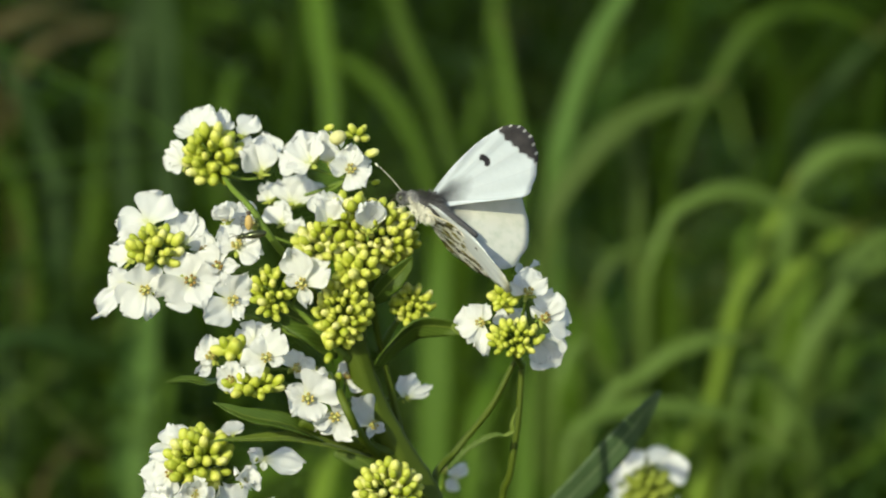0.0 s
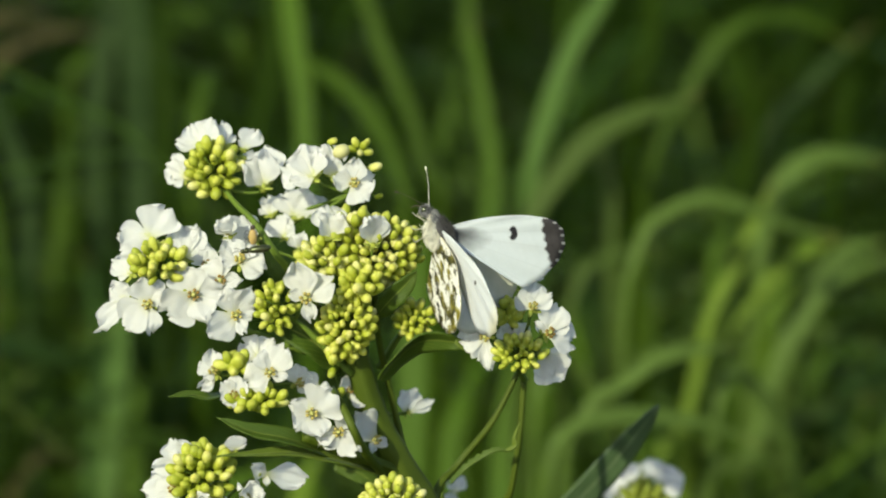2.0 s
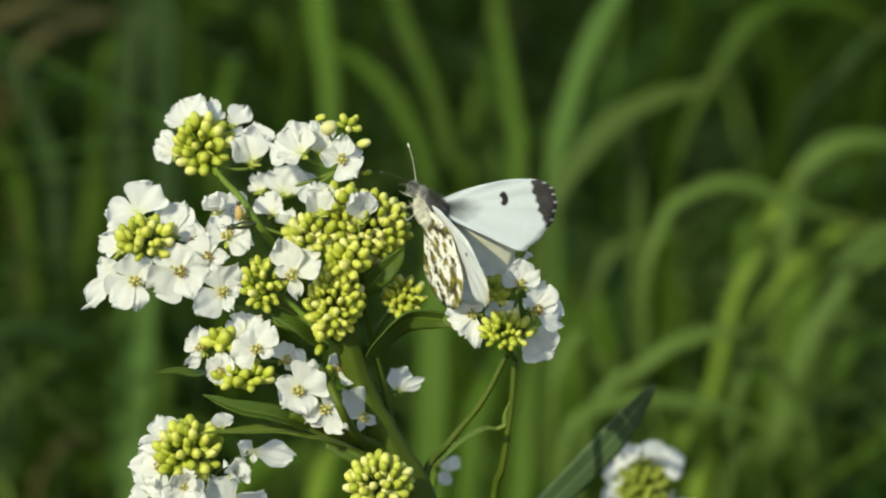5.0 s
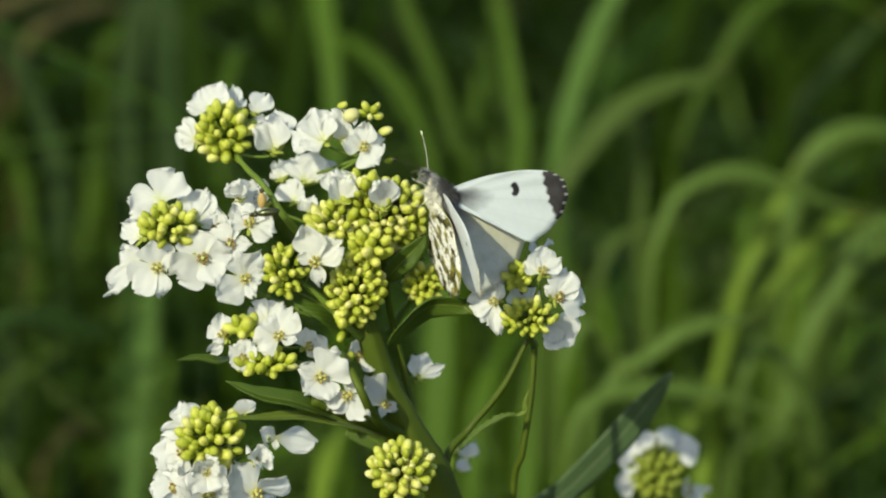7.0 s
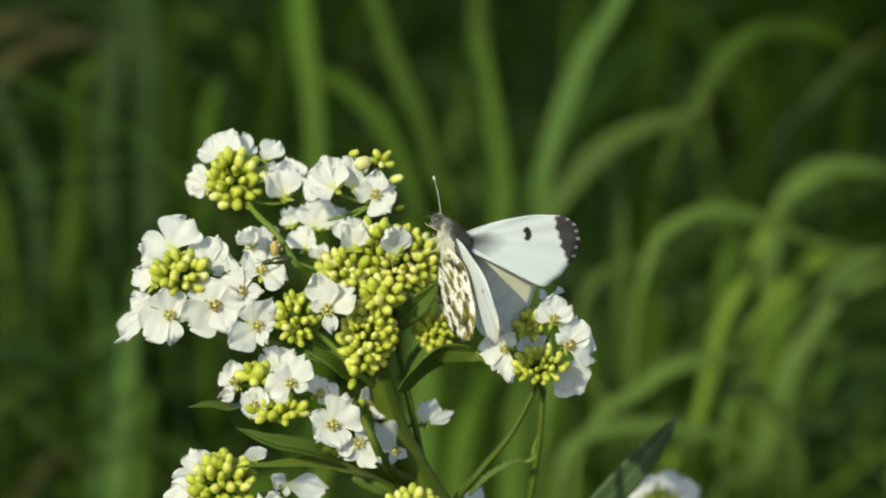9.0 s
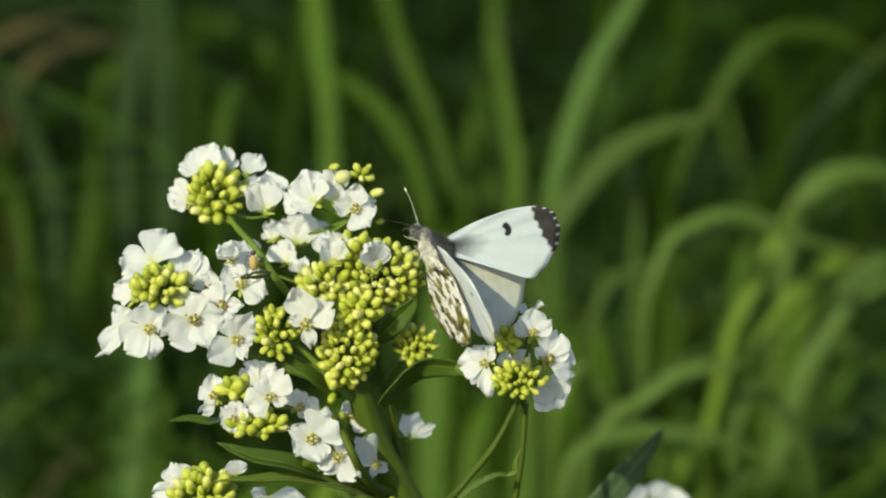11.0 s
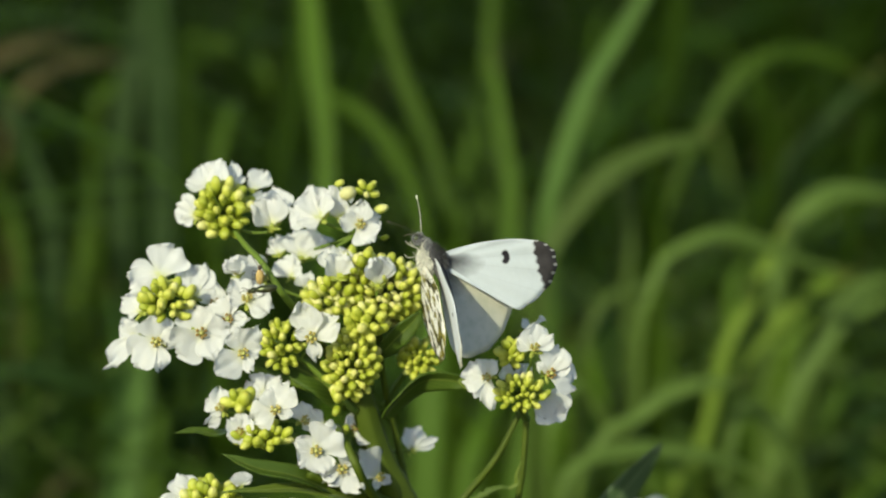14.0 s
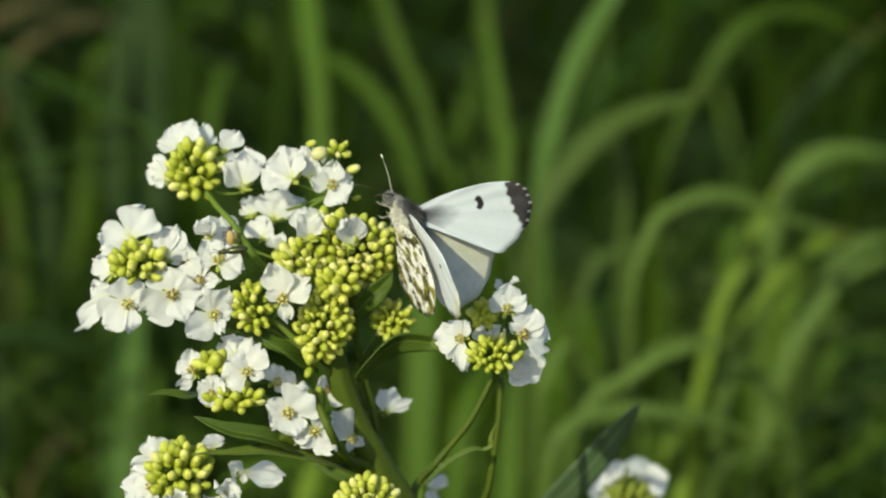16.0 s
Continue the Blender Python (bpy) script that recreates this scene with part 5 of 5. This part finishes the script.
stem(plant_b, [(0.0460, 0.0880, 0.4630), (0.048, 0.092, 0.44), (0.049, 0.092, 0.25), (0.045, 0.090, 0.0)], 0.0011, 0.0024, "stem")
leaf(plant_b, [(0.0460, 0.086, 0.340), (0.0200, 0.062, 0.415), (0.0121, 0.0500, 0.4616), (0.0237, 0.0500, 0.4748), (0.0305, 0.0500, 0.4821), (0.0360, 0.0500, 0.4884), (0.0407, 0.0500, 0.4945), (0.0436, 0.0500, 0.4984), (0.0460, 0.0500, 0.5018)], 0.0068, LEAF_BLUE, face_to=(0.28, -0.9, 0.0), fold=0.05, shape=1.15, label="long pointed bluish green leaf", seed=9)


# ---- the butterfly ----
def wing_mesh(name, outline, hub, top, under, camber, seed):
    """A wing over its outline (forward, outward; millimetres), spread as rays from its root, lightly arched, with upper and lower skins."""
    spots = smooth_path([Vector((a, o, 0)) for a, o in outline], 8)
    hub = Vector((*hub, 0))
    rng = random.Random(seed)

    def point(u, v):
        k = u * (len(spots) - 1)
        i = min(int(k), len(spots) - 2)
        rim = spots[i].lerp(spots[i + 1], k - i)
        rim = hub + (rim - hub) * (1 + 0.006 * math.sin(u * 75))
        q = hub.lerp(rim, v)
        q.z = camber * math.sin(math.pi * min(1, q.y / 20)) + 0.10 * math.sin(u * 46) * v * v + 0.25 * math.sin(u * 9) * v * v
        return Vector((q.x, q.y, q.z)) * 0.00110, Vector((0, 0, 1)), (q.x / 30 + 0.5, q.y / 30), (u, v)

    return sheet(name, point, 72, 14, 0.00010, [top, under], ("plan", "polar"))


def mirrored(me):
    """The same wing for the other side of the body."""
    twin = me.copy()
    twin.transform(Matrix.Diagonal((1, -1, 1, 1)))
    twin.flip_normals()
    return twin


FORE = [(0.6, 0.2), (1.5, 3.9), (2.1, 9.2), (1.9, 14.5), (0.7, 18.9), (-1.2, 20.6), (-3.5, 20.8), (-6.1, 19.9), (-8.4, 17.8), (-10.2, 15.2), (-10.8, 13.1), (-9.4, 10.8), (-6.4, 6.8), (-3.3, 2.3), (-1.6, 0.1)]
HIND = [(-0.6, 0.1), (1.2, 2.7), (1.4, 6.8), (-0.8, 10.9), (-4.1, 14.0), (-8.4, 15.1), (-12.7, 13.8), (-16.5, 10.7), (-18.2, 6.7), (-17.6, 3.1), (-13.2, 1.3), (-7.8, 0.7), (-2.9, 0.1)]
BODY_TURN = Matrix(((-0.2878, -0.4204, 0.8605), (0.0683, -0.9052, -0.4194), (0.9553, -0.0620, 0.2892))).to_4x4()
FAR_OPEN, FORE_SWEEP, HIND_SWEEP, NEAR_SWEEP = 60, 5, 10, 40


def wing_pose(side, opening, sweep, lift=0.0, pitch=0.0):
    """Where a wing stands on the body: its root, and its turn about the body's axis, backwards, and about its own length. side: 1 left, -1 right."""
    return pose(0.0, side * 0.0008, 0.0012 + lift) @ Matrix.Rotation(side * radians(opening), 4, "X") @ Matrix.Rotation(side * radians(sweep), 4, "Z") @ Matrix.Rotation(radians(pitch), 4, "Y")


def add_fur(bm, centre, radii, count, length, seed, slot=0, lean=(-0.6, 0, 0.2), half=0):
    rng = random.Random(seed)
    for _ in range(count):
        d = Vector((rng.gauss(0, 1), rng.gauss(0, 1), rng.gauss(0, 1))).normalized()
        d.z = half * abs(d.z) if half else d.z
        q = Vector(centre) + Vector((d.x * radii[0], d.y * radii[1], d.z * radii[2]))
        tip = q + (d + Vector(lean) * rng.uniform(0.3, 1)).normalized() * length * rng.uniform(0.6, 1.3)
        add_tube(bm, [q, q.lerp(tip, 0.6), tip], 0.00006, 0.000012, 3, slot)


def butterfly():
    root = tagged(new("butterfly"), "white butterfly with black wing tips, clinging to the flower buds", "butterfly")
    bm = bmesh.new()
    axis = Vector((0.0056, 0, -0.0034))
    add_ball(bm, Matrix.Translation((0.0010, 0, 0.0002)) @ turned_to(axis) @ Matrix.Diagonal((0.0012, 0.0013, 0.0036, 1)), 12, 16)
    part("thorax", mesh_of(bm, "thorax", FUR_DARK), root)
    fur = bmesh.new()
    add_fur(fur, (0.0002, 0, 0.0008), (0.0030, 0.0012, 0.0013), 500, 0.0007, 1, 0, (-1.8, 0, 0.5), 1)
    add_fur(fur, (0.0024, 0, -0.0005), (0.0020, 0.0012, 0.0011), 500, 0.0005, 6, 2, (-2.4, 0, 0.2), 1)
    add_fur(fur, (-0.0002, 0.0008, -0.0009), (0.0026, 0.0010, 0.0013), 1100, 0.0009, 9, 3, (-1.8, 0.3, -0.3))
    add_fur(fur, (-0.0012, -0.0010, 0.0016), (0.0026, 0.0012, 0.0010), 450, 0.0010, 10, 2, (-2.6, -0.3, 0.2), 1)
    add_fur(fur, (0.0012, 0, -0.0001), (0.0026, 0.0013, 0.0011), 700, 0.0007, 2, 1, (-1.4, 0, -0.3), -1)
    add_fur(fur, (-0.0004, -0.0006, 0.0018), (0.0020, 0.0008, 0.0009), 350, 0.0010, 8, 0, (-1.8, 0, 0.6), 1)
    part("fur", mesh_of(fur, "fur", FUR_DARK, FUR_PALE, FUR_GREY, FUR_CREAM), root, None, "grey and cream body fur")
    bm = bmesh.new()
    add_tube(bm, bezier((Vector((-0.0012, 0, 0.0010)), Vector((-0.006, 0, 0.0024)), Vector((-0.0112, 0, 0.0028))), 12), 0.0013, 0.0005, 12, 0, 0.05, 4)
    part("abdomen", mesh_of(bm, "abdomen", FUR_DARK), root, None, "slender dark grey abdomen")
    bm = bmesh.new()
    add_ball(bm, Matrix.Translation((0.0042, 0, -0.0020)) @ Matrix.Diagonal((0.0009, 0.0010, 0.0009, 1)), 9, 12)
    add_fur(bm, (0.0043, 0, -0.0020), (0.0010, 0.0010, 0.0010), 340, 0.0006, 3, 1, (-0.8, 0, 0.3))
    head = part("head", mesh_of(bm, "head", FUR_DARK, FUR_GREY), root)
    for side in (1, -1):
        bm = bmesh.new()
        add_ball(bm, Matrix.Translation((0.0046, side * 0.0008, -0.0020)) @ Matrix.Diagonal((0.00052, 0.00042, 0.0006, 1)), 7, 9)
        part("eye", mesh_of(bm, "eye", EYE_SKIN), head, None, "dark green compound eye")
    for side, way in ((-1, Vector((0.88, -0.42, -0.16))), (1, Vector((0.60, 0.42, -0.68)))):
        a = Vector((0.0048, side * 0.0004, -0.0015))
        tip = a + way.normalized() * (0.0080 if side < 0 else 0.0066)
        line = bezier((a, a.lerp(tip, 0.5) + Vector((0.0005, 0, 0.0006)), tip), 14)
        feeler = part("antenna", tube("antenna", line, 0.00009 if side < 0 else 0.00006, 0.00006 if side < 0 else 0.00004, ANTENNA if side < 0 else DARK_LIMB, 6, 0.25, 5), head)
        bm = bmesh.new()
        add_ball(bm, Matrix.Translation(tip) @ turned_to(way) @ Matrix.Diagonal((0.00018, 0.00018, 0.00045, 1)), 6, 8)
        part("club", mesh_of(bm, "club", ANTENNA_TIP if side < 0 else DARK_LIMB), feeler, None, "pale antenna club" if side < 0 else "")
    for k, (x, y, z) in enumerate([(0.0036, 0.0008, -0.0054), (0.0030, -0.0010, -0.0054), (0.0010, 0.0014, -0.0058), (0.0008, -0.0016, -0.0056), (-0.0014, 0.0018, -0.0056), (-0.0016, -0.0018, -0.0054)]):
        z += 0.0014
        hip = Vector((0.0020 - 0.0010 * (k // 2), 0.0008 * (1 if y > 0 else -1), -0.0010))
        knee = hip.lerp(Vector((x, y, z)), 0.5) + Vector((0.0002, 0.0012 * (1 if y > 0 else -1), 0.0006))
        part("leg", tube("leg", smooth_path([hip, knee, Vector((x, y, z)), Vector((x + 0.0007, y, z - 0.0006))], 4), 0.00013, 0.00007, ANTENNA, 6), root)
    line = bezier((Vector((0.0048, 0, -0.0027)), Vector((0.0058, 0, -0.0038)), Vector((0.0050, 0, -0.0052))), 8)
    part("proboscis", tube("proboscis", line, 0.00013, 0.00008, DARK_LIMB, 5), head)
    fore = wing_mesh("forewing", FORE, (-0.4, 0.0), FOREWING_TOP, FOREWING_UNDER, 0.5, 1)
    hind = wing_mesh("hindwing", HIND, (-1.6, 0.0), HINDWING_TOP, HINDWING_UNDER, 0.7, 2)
    near_fore = part("forewing", fore, root, wing_pose(1, 30, FORE_SWEEP + NEAR_SWEEP), "white underside with a small dark spot")
    near_hind = part("hindwing", hind, root, wing_pose(1, 26, HIND_SWEEP + NEAR_SWEEP, -0.0005), "white underside marbled with moss green")
    part("forewing", mirrored(fore), root, wing_pose(-1, FAR_OPEN, FORE_SWEEP), "white upper side, black tip and crescent spot")
    part("hindwing", mirrored(hind), root, wing_pose(-1, FAR_OPEN - 26, HIND_SWEEP, -0.0005), "creamy white upper side, plain")
    return root, near_fore, near_hind


fly, fly_fore, fly_hind = butterfly()


# ---- small insects on the petals ----
def beetle():
    root = tagged(new("beetle"), "tiny metallic green-bronze beetle resting on a white petal", "beetle")
    root.matrix_world = Matrix.Translation((-0.0360, 0.0035, 0.5476)) @ pose(0, 0, 0, 0, -8, 0) @ Matrix.Scale(1.18, 4)
    for side in (1, -1):
        bm = bmesh.new()
        add_ball(bm, Matrix.Translation((0.0004, side * 0.00034, 0.0006)) @ Matrix.Rotation(radians(90), 4, "Y") @ Matrix.Diagonal((0.00062, 0.00048, 0.0019, 1)), 9, 10)
        part("wing_case", mesh_of(bm, "wing_case", SHELL), root)
    bm = bmesh.new()
    add_ball(bm, Matrix.Translation((-0.0017, 0, 0.0006)) @ Matrix.Diagonal((0.0006, 0.00066, 0.00052, 1)), 7, 9)
    part("thorax", mesh_of(bm, "thorax", SHELL), root)
    bm = bmesh.new()
    add_ball(bm, Matrix.Translation((-0.0024, 0, 0.00055)) @ Matrix.Diagonal((0.0004, 0.00045, 0.0004, 1)), 6, 8)
    head = part("head", mesh_of(bm, "head", SHELL), root)
    for side in (1, -1):
        a = Vector((-0.0026, side * 0.0003, 0.0006))
        part("antenna", tube("antenna", bezier((a, a + Vector((-0.0008, side * 0.0006, 0.0006)), a + Vector((-0.0013, side * 0.0012, 0.0002))), 6), 0.00006, 0.00005, DARK_LIMB, 5), head)
        for x in (-0.0014, -0.0002, 0.0010):
            hip = Vector((x, side * 0.0004, 0.0004))
            part("leg", tube("leg", [hip, hip + Vector((0, side * 0.0006, 0.0002)), hip + Vector((0.0002, side * 0.0010, -0.0005))], 0.00008, 0.00005, DARK_LIMB, 5), root)


def flower_bug():
    root = tagged(new("flower_bug"), "small ochre-brown bug climbing beside the white petals", "bug")
    root.matrix_world = Matrix.Translation((-0.0371, 0.0065, 0.5500))
    bm = bmesh.new()
    add_ball(bm, Matrix.Diagonal((0.00085, 0.0006, 0.0016, 1)), 9, 10)
    part("body", mesh_of(bm, "body", BUG_SKIN), root)
    bm = bmesh.new()
    add_ball(bm, Matrix.Translation((0, 0, 0.0019)) @ Matrix.Diagonal((0.0005, 0.00045, 0.0005, 1)), 7, 8)
    head = part("head", mesh_of(bm, "head", DARK_LIMB), root)
    for side in (1, -1):
        a = Vector((side * 0.0002, 0, 0.0022))
        part("antenna", tube("antenna", bezier((a, a + Vector((side * 0.0010, 0, 0.0010)), a + Vector((side * 0.0014, 0, 0.0026))), 6), 0.00007, 0.00005, DARK_LIMB, 5), head)
        for z in (-0.0006, 0.0003, 0.0010):
            hip = Vector((side * 0.0005, 0, z))
            part("leg", tube("leg", [hip, hip + Vector((side * 0.0008, -0.0002, 0.0003)), hip + Vector((side * 0.0012, 0.0006, -0.0007))], 0.00008, 0.00005, DARK_LIMB, 5), root)


beetle()
flower_bug()


# ---- movement ----
def motions():
    """The butterfly rocks on its perch about the line of sight and opens and closes its nearer wings."""
    BODY = [
        (0.0, (-0.00269, 0.00522, 0.55345), 30.0),
        (0.1, (-0.00261, 0.00518, 0.55305), 28.0),
        (0.2, (-0.00212, 0.00502, 0.55207), 20.0),
        (0.3, (-0.00183, 0.00490, 0.55172), 13.8),
        (0.4, (-0.00129, 0.00486, 0.55175), 11.0),
        (0.5, (-0.00159, 0.00464, 0.55111), -3.0),
        (0.6, (-0.00223, 0.00462, 0.55015), -4.6),
        (1.0, (-0.00118, 0.00453, 0.55090), -12.2),
        (1.3, (-0.00105, 0.00456, 0.55105), -9.5),
        (1.5, (-0.00079, 0.00470, 0.55180), 1.3),
        (2.0, (-0.00129, 0.00457, 0.55141), -8.9),
        (2.5, (-0.00096, 0.00480, 0.55260), 7.9),
        (3.0, (-0.00126, 0.00474, 0.55207), 3.7),
        (3.5, (-0.00126, 0.00459, 0.55187), -6.7),
        (4.0, (0.00006, 0.00475, 0.55259), 4.4),
        (4.1, (0.00006, 0.00487, 0.55257), 12.0),
        (4.2, (-0.00077, 0.00506, 0.55312), 22.0),
        (4.3, (-0.00150, 0.00528, 0.55428), 33.0),
        (4.4, (-0.00164, 0.00518, 0.55390), 28.0),
        (4.5, (-0.00177, 0.00510, 0.55376), 24.3),
        (4.6, (-0.00102, 0.00486, 0.55300), 11.0),
        (4.7, (-0.00034, 0.00468, 0.55252), 0.0),
        (6.8, (-0.00340, 0.00463, 0.55004), -3.7),
        (7.0, (-0.00269, 0.00464, 0.55153), -3.2),
        (7.5, (-0.00152, 0.00457, 0.55071), -8.4),
        (8.0, (-0.00251, 0.00468, 0.55212), 0.0),
        (8.5, (-0.00218, 0.00460, 0.55224), -6.4),
        (8.7, (-0.00267, 0.00461, 0.55214), -5.0),
        (10.8, (-0.00180, 0.00473, 0.55374), 3.0),
        (11.0, (-0.00199, 0.00479, 0.55347), 6.8),
        (11.5, (-0.00214, 0.00463, 0.55282), -3.9),
        (12.0, (-0.00271, 0.00460, 0.55355), -5.8),
        (12.5, (-0.00358, 0.00472, 0.55470), 2.7),
        (13.0, (-0.00294, 0.00459, 0.55367), -7.1),
        (13.5, (-0.00356, 0.00465, 0.55462), -2.3),
        (14.0, (-0.00329, 0.00461, 0.55430), -5.7),
        (14.5, (-0.00287, 0.00462, 0.55417), -4.5),
        (15.0, (-0.00400, 0.00473, 0.55600), 3.3),
        (15.5, (-0.00265, 0.00463, 0.55497), -4.0),
        (16.0, (-0.00271, 0.00472, 0.55505), 2.7),
    ]
    NEAR_WINGS = [(0.0, 35), (0.1, 35), (0.2, 38), (0.3, 43), (0.4, 46), (0.5, 48), (0.6, 48), (1.0, 47), (1.3, 47), (1.5, 50), (2.0, 48), (2.5, 48), (3.0, 50), (3.5, 46), (4.0, 50), (4.1, 52), (4.2, 56), (4.3, 60), (4.4, 60), (4.5, 59), (4.6, 54), (4.7, 50), (6.8, 36), (7.0, 36), (7.5, 40), (8.0, 35), (8.5, 40), (8.7, 39), (10.8, 40), (11.0, 39), (11.5, 32), (12.0, 32), (12.5, 29), (13.0, 31), (13.5, 32), (14.0, 32), (14.5, 35), (15.0, 35), (15.5, 36), (16.0, 40)]
    line = Vector((0.0, -0.9703, 0.2419))

    def fore(t, a):
        """The nearer forewing: it opens with its hindwing, and is drawn back under it at the start."""
        more = np.interp(t, (0.0, 0.1, 0.2, 0.3, 0.5, 1.5, 2.0, 2.5, 3.0, 3.5, 4.0, 4.2, 4.3, 4.5, 4.6, 4.7, 6.8, 16.0), (-8, -8, -2, 3, 7, 7, 10, 7, 7, 10, 8, 13, 16, 16, 12, 8, 3, 4))
        sweep = np.interp(t, (0.0, 0.1, 0.3, 0.5, 4.7, 6.8, 8.0, 16.0), (60, 60, 48, 41, 41, 37, 40, 46))
        pitch = np.interp(t, (0.0, 0.1, 0.3, 0.5, 4.7, 6.8, 8.0, 16.0), (-14, -14, 0, 8, 8, 3, 0, 0))
        return wing_pose(1, a + float(more), float(sweep), 0.0, float(pitch))

    def hind(t, a):
        """The nearer hindwing, drawn forward a little while the wings stand half open."""
        more = np.interp(t, (0.0, 0.3, 0.5, 1.5, 2.0, 2.5, 3.0, 3.5, 4.0, 4.3, 4.7, 6.8, 16.0), (5, 3, 1, 2, -2, 3, 2, -2, 3, 2, 3, 9, 8))
        sweep = np.interp(t, (0.0, 0.3, 0.5, 1.0, 1.5, 2.0, 2.5, 3.0, 3.5, 4.0, 4.5, 4.7, 6.8, 16.0), (60, 58, 56, 56, 50, 54, 48, 48, 54, 47, 46, 48, 54, 50))
        drop = np.interp(t, (0.0, 0.5, 4.1, 4.3, 4.7, 6.8, 16.0), (0.0020, 0.0010, 0.0010, 0.0016, 0.0012, 0.0028, 0.0032))
        return wing_pose(1, a + float(more), float(sweep), -float(drop))

    walk(fly, [(t, Matrix.Translation(p) @ Matrix.Rotation(radians(a), 4, line) @ BODY_TURN) for t, p, a in BODY])
    walk(fly_fore, [(t, fore(t, a)) for t, a in NEAR_WINGS])
    walk(fly_hind, [(t, hind(t, a)) for t, a in NEAR_WINGS])


motions()
